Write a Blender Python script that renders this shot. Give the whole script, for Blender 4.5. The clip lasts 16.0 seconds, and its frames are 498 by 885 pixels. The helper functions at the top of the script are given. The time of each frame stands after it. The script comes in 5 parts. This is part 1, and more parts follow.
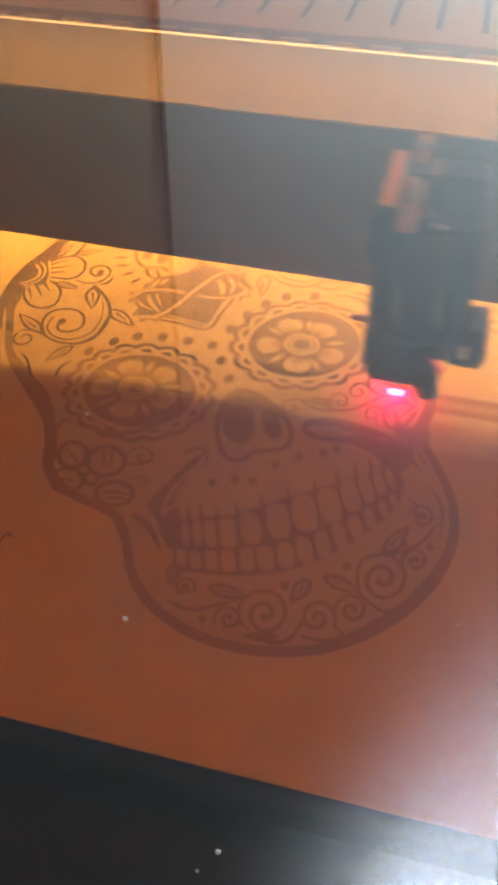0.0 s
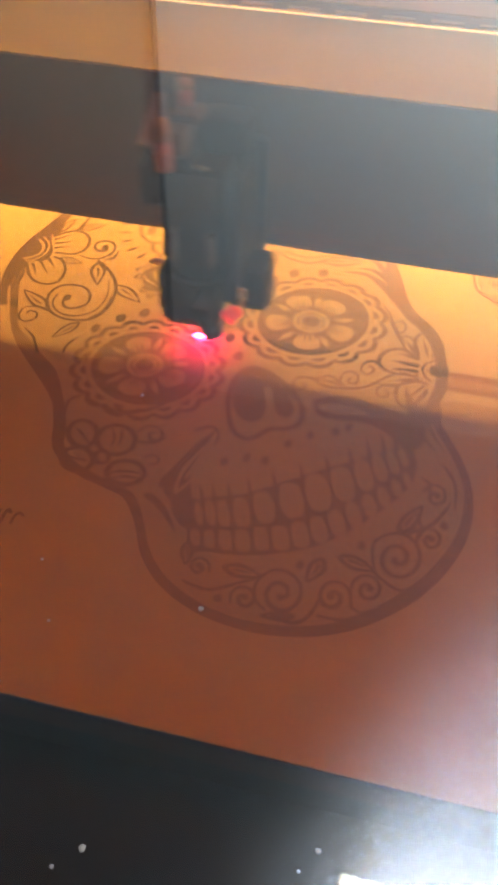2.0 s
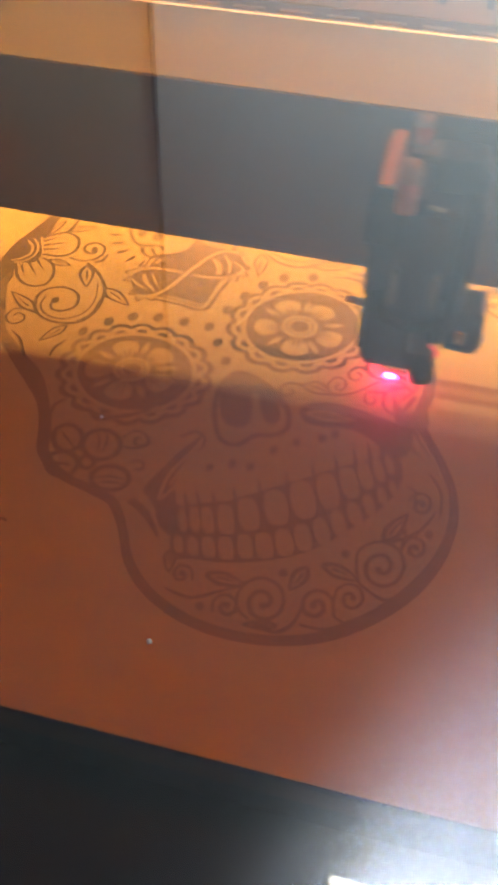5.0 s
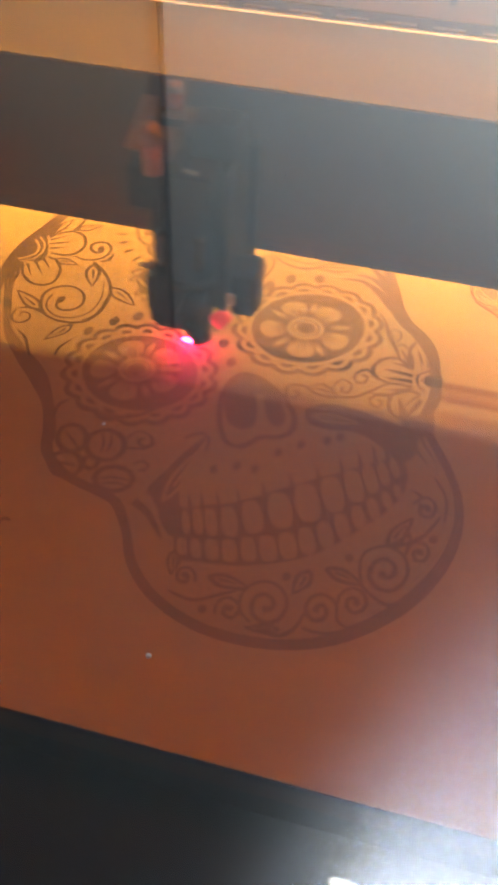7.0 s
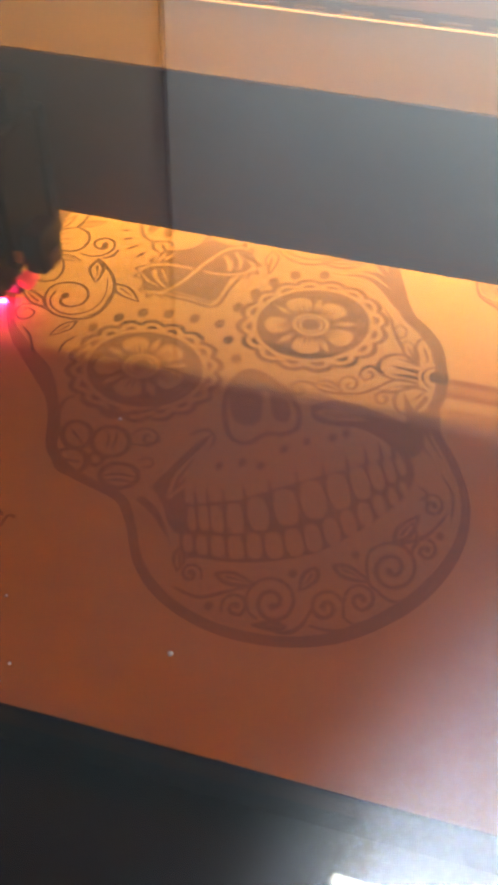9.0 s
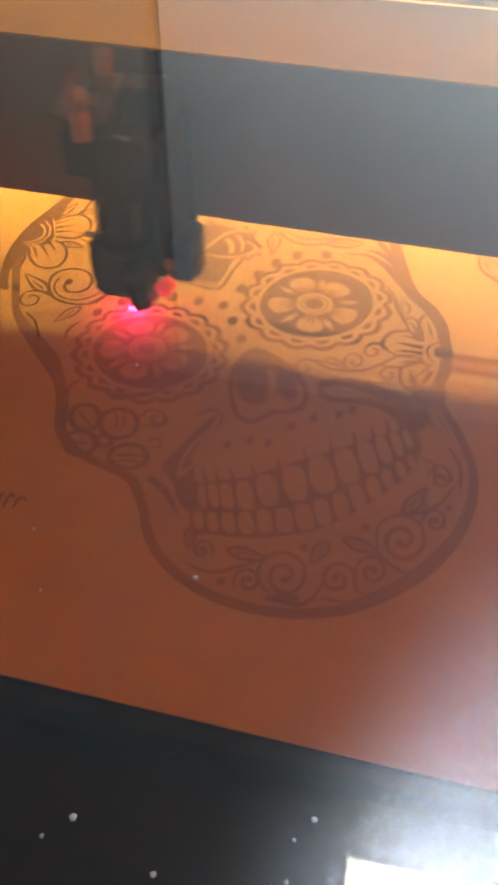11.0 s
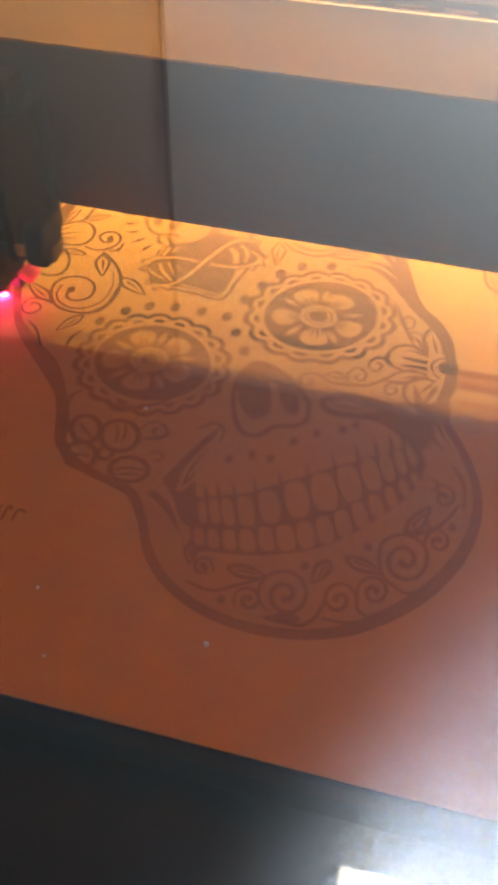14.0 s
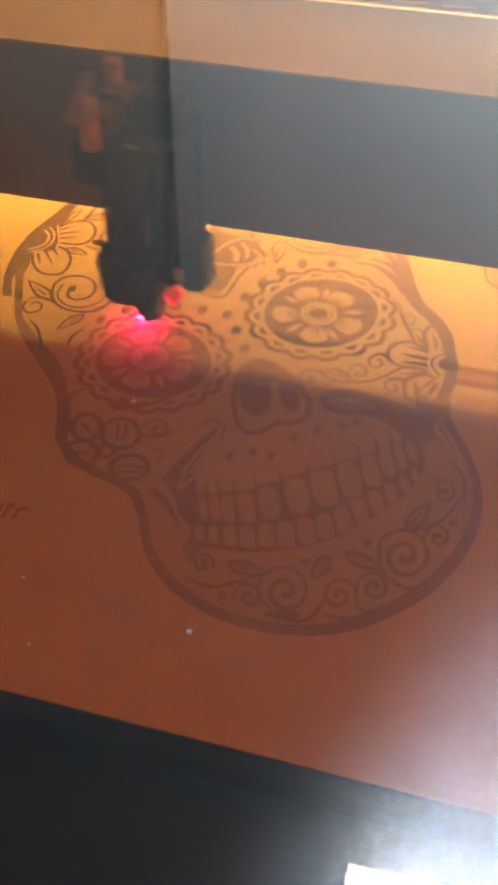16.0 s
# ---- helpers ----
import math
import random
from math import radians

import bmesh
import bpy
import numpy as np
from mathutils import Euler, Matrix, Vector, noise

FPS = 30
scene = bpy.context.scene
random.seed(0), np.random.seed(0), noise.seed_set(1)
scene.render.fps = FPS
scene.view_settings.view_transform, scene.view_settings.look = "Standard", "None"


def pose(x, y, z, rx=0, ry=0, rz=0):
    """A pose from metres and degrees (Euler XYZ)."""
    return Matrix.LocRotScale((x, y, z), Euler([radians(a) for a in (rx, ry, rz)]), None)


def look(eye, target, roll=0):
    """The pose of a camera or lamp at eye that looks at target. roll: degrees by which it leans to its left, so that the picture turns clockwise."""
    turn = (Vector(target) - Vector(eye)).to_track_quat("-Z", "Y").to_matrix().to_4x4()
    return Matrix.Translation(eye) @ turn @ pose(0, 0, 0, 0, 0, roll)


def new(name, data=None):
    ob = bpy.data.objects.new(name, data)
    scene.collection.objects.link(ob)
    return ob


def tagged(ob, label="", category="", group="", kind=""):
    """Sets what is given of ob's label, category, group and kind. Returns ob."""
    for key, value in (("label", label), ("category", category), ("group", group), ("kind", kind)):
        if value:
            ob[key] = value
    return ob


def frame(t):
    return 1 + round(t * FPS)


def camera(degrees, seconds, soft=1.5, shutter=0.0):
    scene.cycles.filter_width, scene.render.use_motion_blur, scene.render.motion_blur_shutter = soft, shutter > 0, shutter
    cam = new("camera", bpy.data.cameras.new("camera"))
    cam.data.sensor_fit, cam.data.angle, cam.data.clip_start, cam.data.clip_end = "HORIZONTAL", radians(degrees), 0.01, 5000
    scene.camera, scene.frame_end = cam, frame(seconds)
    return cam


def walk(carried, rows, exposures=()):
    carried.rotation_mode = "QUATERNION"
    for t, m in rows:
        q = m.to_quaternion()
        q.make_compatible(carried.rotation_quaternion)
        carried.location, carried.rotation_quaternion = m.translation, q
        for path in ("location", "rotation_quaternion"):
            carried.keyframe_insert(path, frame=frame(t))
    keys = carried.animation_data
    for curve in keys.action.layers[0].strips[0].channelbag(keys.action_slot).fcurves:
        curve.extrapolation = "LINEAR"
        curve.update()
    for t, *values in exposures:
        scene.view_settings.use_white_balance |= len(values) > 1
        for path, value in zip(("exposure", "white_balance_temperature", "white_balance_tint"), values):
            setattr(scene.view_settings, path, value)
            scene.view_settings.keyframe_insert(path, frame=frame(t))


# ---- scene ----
cam = camera(34.0, 16.0, soft=4.0, shutter=0.5)
PATH = [
    (0, (0.0978, -0.3950, 0.4031), (-0.0688, 0.3118, -0.2844), 0.98),
    (0.5, (0.0989, -0.3983, 0.4024), (-0.0593, 0.3039, -0.2918), 1.06),
    (1, (0.0897, -0.3951, 0.4003), (-0.0772, 0.2925, -0.3064), 0.69),
    (1.5, (0.0840, -0.3936, 0.4007), (-0.0632, 0.2989, -0.3056), 1.48),
    (2, (0.0827, -0.3940, 0.4002), (-0.0681, 0.2961, -0.3076), 1.65),
    (2.5, (0.0877, -0.3943, 0.4019), (-0.0599, 0.2981, -0.3045), 1.73),
    (3, (0.0920, -0.3959, 0.4024), (-0.0519, 0.3011, -0.3000), 1.77),
    (3.5, (0.0893, -0.3950, 0.4024), (-0.0588, 0.2983, -0.3028), 1.92),
    (4, (0.0873, -0.3910, 0.4019), (-0.0613, 0.2991, -0.3064), 2.06),
    (6.5, (0.0906, -0.3857, 0.4025), (-0.0545, 0.3046, -0.3064), 3.05),
    (7, (0.0880, -0.3842, 0.4020), (-0.0639, 0.3038, -0.3076), 2.72),
    (7.5, (0.0846, -0.3805, 0.4003), (-0.0663, 0.3049, -0.3120), 2.94),
    (8, (0.0838, -0.3785, 0.4000), (-0.0652, 0.3060, -0.3136), 3.00),
    (8.5, (0.0842, -0.3805, 0.4007), (-0.0659, 0.3055, -0.3112), 2.98),
    (11, (0.0846, -0.3940, 0.3954), (-0.0706, 0.2845, -0.3226), 0.88),
    (11.5, (0.0849, -0.3934, 0.3958), (-0.0688, 0.2827, -0.3248), 1.23),
    (12, (0.0817, -0.3912, 0.3971), (-0.0746, 0.2881, -0.3199), 1.52),
    (12.5, (0.0789, -0.3895, 0.3977), (-0.0782, 0.2881, -0.3207), 1.81),
    (13, (0.0768, -0.3857, 0.3965), (-0.0778, 0.2913, -0.3231), 1.93),
    (13.5, (0.0772, -0.3849, 0.3973), (-0.0794, 0.2925, -0.3214), 1.83),
    (14, (0.0794, -0.3844, 0.3976), (-0.0738, 0.2957, -0.3194), 1.97),
    (14.5, (0.0793, -0.3852, 0.3984), (-0.0764, 0.2934, -0.3195), 2.03),
    (15, (0.0813, -0.3844, 0.3992), (-0.0664, 0.2967, -0.3179), 2.07),
    (15.5, (0.0818, -0.3843, 0.3998), (-0.0679, 0.3003, -0.3136), 2.01),
    (16, (0.0836, -0.3855, 0.3978), (-0.0764, 0.2921, -0.3200), 1.17),
]
walk(cam, [(t, look(eye, target, roll)) for t, eye, target, roll in PATH],
     [(0, 0.04), (3, 0.03), (6.5, -0.09), (7.5, -0.05), (11, -0.03), (13.5, -0.06), (16, -0.06)])

# ---- main sizes, metres; z = 0 is the top of the plywood, x runs along the gantry ----
LID_Z = 0.283
LASER_Y = 0.104
GANTRY_Y, GANTRY_Z0, GANTRY_Z1 = 0.149, 0.0622, 0.1828
REAR_Y, REAR_Z = 0.311, 0.180
FRONT_Y = -0.218
CEIL_Z = 2.29
DROP = 0.075


# ---- world and lights ----
world = bpy.data.worlds.new("world")
scene.world = world
world.use_nodes = True
world.node_tree.nodes["Background"].inputs["Color"].default_value = (0.55, 0.7, 1.0, 1)
world.node_tree.nodes["Background"].inputs["Strength"].default_value = 0.15
scene.view_settings.exposure = 0.0

LED_STRENGTH = 82.0
LAMP_STRENGTH = 96.0
WALL_FILL_WATTS = 140.0

# unseen light added to brighten the wall mirrored in the lid
light = bpy.data.lights.new("wall_fill_light", "AREA")
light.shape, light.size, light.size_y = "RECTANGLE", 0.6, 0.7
light.energy, light.color = WALL_FILL_WATTS, (0.57, 0.83, 0.91)
wall_fill = new("wall_fill_light", light)
wall_fill.matrix_basis = look((1.66, 0.85, 0.50), (0.75, 2.0, -0.35))


# ---- materials ----
def nodes_of(name):
    m = bpy.data.materials.new(name)
    m.use_nodes = True
    t = m.node_tree
    return m, t.nodes, t.links, t.nodes["Principled BSDF"]


def ramp(nodes, links, source, stops):
    r = nodes.new("ShaderNodeValToRGB")
    e = r.color_ramp.elements
    e[0].position, e[0].color = stops[0][0], (*stops[0][1], 1)
    e[1].position, e[1].color = stops[-1][0], (*stops[-1][1], 1)
    for p, c in stops[1:-1]:
        x = e.new(p)
        x.color = (*c, 1)
    links.new(source, r.inputs["Fac"])
    return r.outputs["Color"]


def noise_node(nodes, links, scale, detail=4.0, rough=0.55, stretch=None, coord="Object"):
    co = nodes.new("ShaderNodeTexCoord")
    n = nodes.new("ShaderNodeTexNoise")
    n.inputs["Scale"].default_value = scale
    n.inputs["Detail"].default_value = detail
    n.inputs["Roughness"].default_value = rough
    out = co.outputs[coord]
    if stretch:
        mp = nodes.new("ShaderNodeMapping")
        mp.inputs["Scale"].default_value = stretch
        links.new(out, mp.inputs["Vector"])
        out = mp.outputs["Vector"]
    links.new(out, n.inputs["Vector"])
    return n.outputs["Fac"]


def worn(name, base, dark, rough=0.5, metal=0.0, grain=600.0, bump=0.05, patch=12.0, rough_var=0.12, spec=0.5):
    """A painted or plastic surface with stains at one scale and fine grain at another."""
    m, n, l, b = nodes_of(name)
    big = noise_node(n, l, patch, 5)
    fine = noise_node(n, l, grain, 3)
    c = ramp(n, l, big, [(0.25, dark), (0.7, base)])
    l.new(c, b.inputs["Base Color"])
    mr = n.new("ShaderNodeMapRange")
    mr.inputs["To Min"].default_value, mr.inputs["To Max"].default_value = rough - rough_var, rough + rough_var
    l.new(big, mr.inputs["Value"])
    l.new(mr.outputs["Result"], b.inputs["Roughness"])
    b.inputs["Metallic"].default_value = metal
    b.inputs["Specular IOR Level"].default_value = spec
    bp = n.new("ShaderNodeBump")
    bp.inputs["Strength"].default_value, bp.inputs["Distance"].default_value = bump, 0.0005
    l.new(fine, bp.inputs["Height"])
    l.new(bp.outputs["Normal"], b.inputs["Normal"])
    return m


def glowing(name, colour, strength):
    m, n, l, b = nodes_of(name)
    b.inputs["Base Color"].default_value = (*colour, 1)
    b.inputs["Emission Color"].default_value = (*colour, 1)
    b.inputs["Emission Strength"].default_value = strength
    return m


def plywood_material(name, light, dark, line, y_tones=None, streak_from=None):
    m, n, l, b = nodes_of(name)
    grain = noise_node(n, l, 90.0, 6, 0.6, (0.05, 1.0, 1.0))
    broad = noise_node(n, l, 5.0, 3, 0.5, (0.35, 1.0, 1.0))
    fibre = noise_node(n, l, 900.0, 2, 0.5, (0.06, 1.0, 1.0))
    c1 = ramp(n, l, grain, [(0.3, dark), (0.5, light), (0.72, line)])
    c2 = ramp(n, l, broad, [(0.3, (0.93, 0.92, 0.9)), (0.7, (1.0, 1.0, 1.0))])
    mx = n.new("ShaderNodeMix")
    mx.data_type, mx.blend_type = "RGBA", "MULTIPLY"
    mx.inputs[0].default_value = 1.0
    l.new(c1, mx.inputs[6])
    l.new(c2, mx.inputs[7])
    colour = mx.outputs[2]
    if y_tones:
        # colour bands along y, around the row that the laser works on
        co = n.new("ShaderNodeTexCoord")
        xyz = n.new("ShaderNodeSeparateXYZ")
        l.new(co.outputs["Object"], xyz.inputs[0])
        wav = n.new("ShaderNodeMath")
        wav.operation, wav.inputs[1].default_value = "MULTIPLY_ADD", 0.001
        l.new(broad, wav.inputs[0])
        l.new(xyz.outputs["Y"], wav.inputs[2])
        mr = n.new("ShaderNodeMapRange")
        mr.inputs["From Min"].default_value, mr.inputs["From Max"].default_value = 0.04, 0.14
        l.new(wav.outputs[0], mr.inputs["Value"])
        band = ramp(n, l, mr.outputs["Result"], y_tones)
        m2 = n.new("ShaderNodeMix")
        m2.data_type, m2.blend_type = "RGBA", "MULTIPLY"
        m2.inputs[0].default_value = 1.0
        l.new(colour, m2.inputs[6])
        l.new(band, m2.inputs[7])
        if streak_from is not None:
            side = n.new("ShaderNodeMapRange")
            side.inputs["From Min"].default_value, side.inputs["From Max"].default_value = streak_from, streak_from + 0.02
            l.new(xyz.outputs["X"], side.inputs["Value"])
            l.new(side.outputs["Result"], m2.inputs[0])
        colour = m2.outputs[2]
    l.new(colour, b.inputs["Base Color"])
    b.inputs["Roughness"].default_value = 0.62
    bp = n.new("ShaderNodeBump")
    bp.inputs["Strength"].default_value, bp.inputs["Distance"].default_value = 0.12, 0.0003
    l.new(fibre, bp.inputs["Height"])
    l.new(bp.outputs["Normal"], b.inputs["Normal"])
    return m


def lid_material(name, scuffs, film_least, film_most):
    """Orange acrylic: tinted see-through, a sharp mirror coat and a faint scuffed haze."""
    m, n, l, b = nodes_of(name)
    n.remove(b)
    out = n["Material Output"]
    tr = n.new("ShaderNodeBsdfTransparent")
    tr.inputs["Color"].default_value = (0.855, 0.57, 0.315, 1)
    sharp = n.new("ShaderNodeBsdfGlossy")
    sharp.inputs["Roughness"].default_value = 0.012
    # fine and broad scuff lobes, drawn out askew to stand in for the lamp-lit ceiling's glow
    rub = n.new("ShaderNodeCombineXYZ")
    rub.inputs[0].default_value, rub.inputs[1].default_value = 0.92, -0.39

    def scuffed(rough, drawn):
        g = n.new("ShaderNodeBsdfGlossy")
        g.distribution = "BECKMANN"
        g.inputs["Roughness"].default_value, g.inputs["Anisotropy"].default_value = rough, drawn
        g.inputs["Color"].default_value = (0.92, 0.975, 1.0, 1)
        l.new(rub.outputs[0], g.inputs["Tangent"])
        return g

    haze, broad = scuffed(0.15, 0.5), scuffed(0.29, 0.45)
    lw = n.new("ShaderNodeLayerWeight")
    lw.inputs["Blend"].default_value = 0.5
    pw = n.new("ShaderNodeMath")
    pw.operation, pw.inputs[1].default_value = "POWER", 5.0
    l.new(lw.outputs["Facing"], pw.inputs[0])
    fr = n.new("ShaderNodeMath")
    fr.operation, fr.inputs[1].default_value, fr.inputs[2].default_value = "MULTIPLY_ADD", 0.95, 0.042
    l.new(pw.outputs[0], fr.inputs[0])
    mix = n.new("ShaderNodeMixShader")
    l.new(fr.outputs[0], mix.inputs[0])
    l.new(tr.outputs[0], mix.inputs[1])
    l.new(sharp.outputs[0], mix.inputs[2])
    veil = n.new("ShaderNodeMixShader")
    veil.inputs[0].default_value = scuffs
    both = n.new("ShaderNodeMixShader")
    both.inputs[0].default_value = 0.8
    l.new(haze.outputs[0], both.inputs[1])
    l.new(broad.outputs[0], both.inputs[2])
    l.new(mix.outputs[0], veil.inputs[1])
    l.new(both.outputs[0], veil.inputs[2])
    # thin film of dust, uneven like a wiped pane
    dust = n.new("ShaderNodeBsdfDiffuse")
    dust.inputs["Color"].default_value = (0.62, 0.64, 0.66, 1)
    smear = noise_node(n, l, 9.0, 5, 0.6, (0.5, 1.0, 1.0))
    amount = n.new("ShaderNodeMapRange")
    amount.inputs["From Min"].default_value, amount.inputs["From Max"].default_value = 0.3, 0.75
    amount.inputs["To Min"].default_value, amount.inputs["To Max"].default_value = film_least, film_most
    l.new(smear, amount.inputs["Value"])
    film = n.new("ShaderNodeMixShader")
    l.new(amount.outputs["Result"], film.inputs[0])
    l.new(veil.outputs[0], film.inputs[1])
    l.new(dust.outputs[0], film.inputs[2])
    l.new(film.outputs[0], out.inputs["Surface"])
    return m


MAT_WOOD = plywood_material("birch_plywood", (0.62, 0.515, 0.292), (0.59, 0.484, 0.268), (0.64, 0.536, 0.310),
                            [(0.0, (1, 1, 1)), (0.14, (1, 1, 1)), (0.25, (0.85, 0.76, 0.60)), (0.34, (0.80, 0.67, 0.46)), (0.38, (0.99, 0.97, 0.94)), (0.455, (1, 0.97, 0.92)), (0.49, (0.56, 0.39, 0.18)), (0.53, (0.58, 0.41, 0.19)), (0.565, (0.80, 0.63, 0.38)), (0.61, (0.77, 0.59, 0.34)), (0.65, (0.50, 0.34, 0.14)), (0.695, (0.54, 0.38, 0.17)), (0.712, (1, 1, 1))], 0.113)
MAT_STAIN = plywood_material("smoke_stained_plywood", (0.53, 0.432, 0.244), (0.505, 0.408, 0.224), (0.55, 0.45, 0.258))
MAT_DARK_EDGE = worn("dark_edge", (0.03, 0.02, 0.014), (0.015, 0.011, 0.008), 0.9, 0.0, 600, 0.2, 60, 0.08, 0.1)
# fresh burn darkest; paler low-y stops paint in the faint contrast of the shade
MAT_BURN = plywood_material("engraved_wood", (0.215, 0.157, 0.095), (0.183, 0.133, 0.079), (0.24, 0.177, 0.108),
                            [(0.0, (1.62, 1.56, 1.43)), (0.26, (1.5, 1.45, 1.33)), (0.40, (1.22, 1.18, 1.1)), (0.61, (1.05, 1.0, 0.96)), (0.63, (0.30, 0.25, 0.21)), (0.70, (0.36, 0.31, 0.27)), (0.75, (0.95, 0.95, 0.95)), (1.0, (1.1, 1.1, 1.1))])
MAT_DEEP = plywood_material("deeply_burnt_wood", (0.125, 0.072, 0.036), (0.105, 0.06, 0.03), (0.145, 0.085, 0.043))
MAT_LID = lid_material("scuffed_orange_acrylic", 0.097, 0.002, 0.0045)
MAT_LID_UNDER = lid_material("orange_acrylic", 0.0, 0.0, 0.0)
MAT_BLACK = worn("black_anodised", (0.028, 0.030, 0.034), (0.018, 0.019, 0.022), 0.42, 0.0, 900, 0.05)
MAT_GANTRY = worn("dark_anodised_beam", (0.23, 0.19, 0.15), (0.19, 0.155, 0.12), 0.45, 0.2, 700, 0.04, 20)
MAT_HEAD = worn("black_painted_metal", (0.062, 0.080, 0.106), (0.042, 0.054, 0.072), 0.62, 0.0, 800, 0.05, 40, 0.1, 0.2)
MAT_STEEL = worn("brushed_steel", (0.55, 0.55, 0.56), (0.38, 0.38, 0.4), 0.32, 0.9, 500, 0.05, 50)
MAT_CREAM = worn("cream_powder_coat", (0.74, 0.67, 0.58), (0.64, 0.58, 0.50), 0.5, 0.0, 1400, 0.12, 6)
MAT_LEDGE = worn("warm_cream_coat", (0.86, 0.69, 0.44), (0.78, 0.62, 0.39), 0.5, 0.0, 1400, 0.12, 6)
MAT_DUCT = worn("brown_duct_floor", (0.34, 0.24, 0.15), (0.29, 0.20, 0.125), 0.7, 0.0, 500, 0.1, 20)
MAT_CHANNEL = worn("warm_grey_channel", (0.33, 0.27, 0.21), (0.28, 0.225, 0.175), 0.55, 0.0, 1400, 0.1, 8)
MAT_INNER = worn("grey_inner_wall", (0.150, 0.121, 0.084), (0.130, 0.105, 0.072), 0.6, 0.0, 260, 0.02, 5)
MAT_GREY = worn("grey_powder_coat", (0.22, 0.225, 0.23), (0.16, 0.165, 0.17), 0.55, 0.0, 1400, 0.12, 8)
MAT_BED = worn("sooty_bed", (0.014, 0.014, 0.016), (0.008, 0.008, 0.009), 0.85, 0.0, 300, 0.2, 25, 0.1, 0.2)
MAT_BOARD = worn("scorched_board", (0.06, 0.036, 0.023), (0.04, 0.026, 0.018), 0.85, 0.0, 300, 0.2, 14, 0.1, 0.2)
MAT_LED = glowing("led_diffuser", (0.96, 0.96, 0.50), LED_STRENGTH)
MAT_LAMP = glowing("lamp_diffuser", (0.74, 0.81, 0.96), LAMP_STRENGTH)
MAT_LAMP_END = glowing("lamp_end_diffuser", (0.92, 0.95, 0.86), 26.0)
MAT_RED = glowing("red_pointer_spot", (0.95, 0.020, 0.40), 400.0)
MAT_RED_FILL = glowing("hidden_red_fill", (0.70, 0.015, 0.58), 560.0)
MAT_FITTING_GLOW = glowing("red_fitting_glow", (0.90, 0.13, 0.38), 0.75)
MAT_LED_EDGE = glowing("led_diffuser_edge", (0.58, 0.70, 0.88), 5.0)
MAT_WALL = worn("pale_wall_paint", (0.74, 0.76, 0.78), (0.68, 0.70, 0.72), 0.8, 0.0, 200, 0.1, 1.5, 0.05)
MAT_WALL_DARKER = worn("darker_wall", (0.53, 0.46, 0.40), (0.48, 0.42, 0.36), 0.8, 0.0, 200, 0.1, 1.5, 0.05)
MAT_DULL = worn("dull_wall_paint", (0.26, 0.26, 0.265), (0.2, 0.2, 0.205), 0.8, 0.0, 200, 0.1, 1.5, 0.05)
MAT_CEIL = worn("painted_ceiling", (0.235, 0.235, 0.235), (0.215, 0.215, 0.215), 0.9, 0.0, 200, 0.1, 2.0, 0.05)
MAT_FLOOR = worn("concrete_floor", (0.16, 0.157, 0.15), (0.11, 0.108, 0.105), 0.8, 0.0, 150, 0.2, 2.5)
MAT_BRASS = worn("worn_brass", (0.72, 0.58, 0.44), (0.55, 0.43, 0.31), 0.4, 0.4, 500, 0.05, 90)
MAT_KNOB = worn("reddish_anodised", (0.92, 0.47, 0.42), (0.84, 0.40, 0.36), 0.4, 0.0, 500, 0.03, 60, 0.05)
MAT_COPPER = worn("polished_holder", (0.80, 0.62, 0.52), (0.72, 0.54, 0.45), 0.33, 1.0, 500, 0.03, 60, 0.03)
MAT_PALE = worn("pale_plastic", (0.85, 0.78, 0.68), (0.78, 0.71, 0.61), 0.45)
MAT_DUST = worn("pale_dust", (0.36, 0.28, 0.21), (0.27, 0.21, 0.16), 0.95)


# ---- mesh helpers ----
def mesh_of(name, bm, material):
    me = bpy.data.meshes.new(name)
    bm.to_mesh(me)
    bm.free()
    me.materials.append(material)
    return me


def thing(name, label, category, bm=None, material=None, at=None, kind="", group=""):
    ob = new(name, mesh_of(name, bm, material) if bm else None)
    if at is not None:
        ob.matrix_basis = at
    return tagged(ob, label, category, group, kind)


def part(name, bm, material, parent, label=""):
    ob = new(name, mesh_of(name, bm, material))
    ob.parent = parent
    return tagged(ob, label) if label else ob


def add_box(bm, x0, x1, y0, y1, z0, z1, bevel=0.0, seg=2):
    r = bmesh.ops.create_cube(bm, size=1.0, matrix=Matrix.Translation(((x0 + x1) / 2, (y0 + y1) / 2, (z0 + z1) / 2)) @ Matrix.Diagonal((x1 - x0, y1 - y0, z1 - z0, 1)))
    if bevel:
        edges = list({e for v in r["verts"] for e in v.link_edges})
        bmesh.ops.bevel(bm, geom=edges, offset=bevel, segments=seg, affect="EDGES", profile=0.6)
    return bm


def box(x0, x1, y0, y1, z0, z1, bevel=0.0, seg=2):
    return add_box(bmesh.new(), x0, x1, y0, y1, z0, z1, bevel, seg)


def add_rod(bm, a, b, r0, r1=None, seg=20, caps=True):
    a, b = Vector(a), Vector(b)
    m = Matrix.Translation((a + b) / 2) @ (b - a).to_track_quat("Z", "Y").to_matrix().to_4x4()
    bmesh.ops.create_cone(bm, cap_ends=caps, segments=seg, radius1=r0, radius2=r0 if r1 is None else r1, depth=(b - a).length, matrix=m)
    return bm


def rod(a, b, r0, r1=None, seg=20):
    return add_rod(bmesh.new(), a, b, r0, r1, seg)


def smooth(ob):
    for p in ob.data.polygons:
        p.use_smooth = True
    return ob


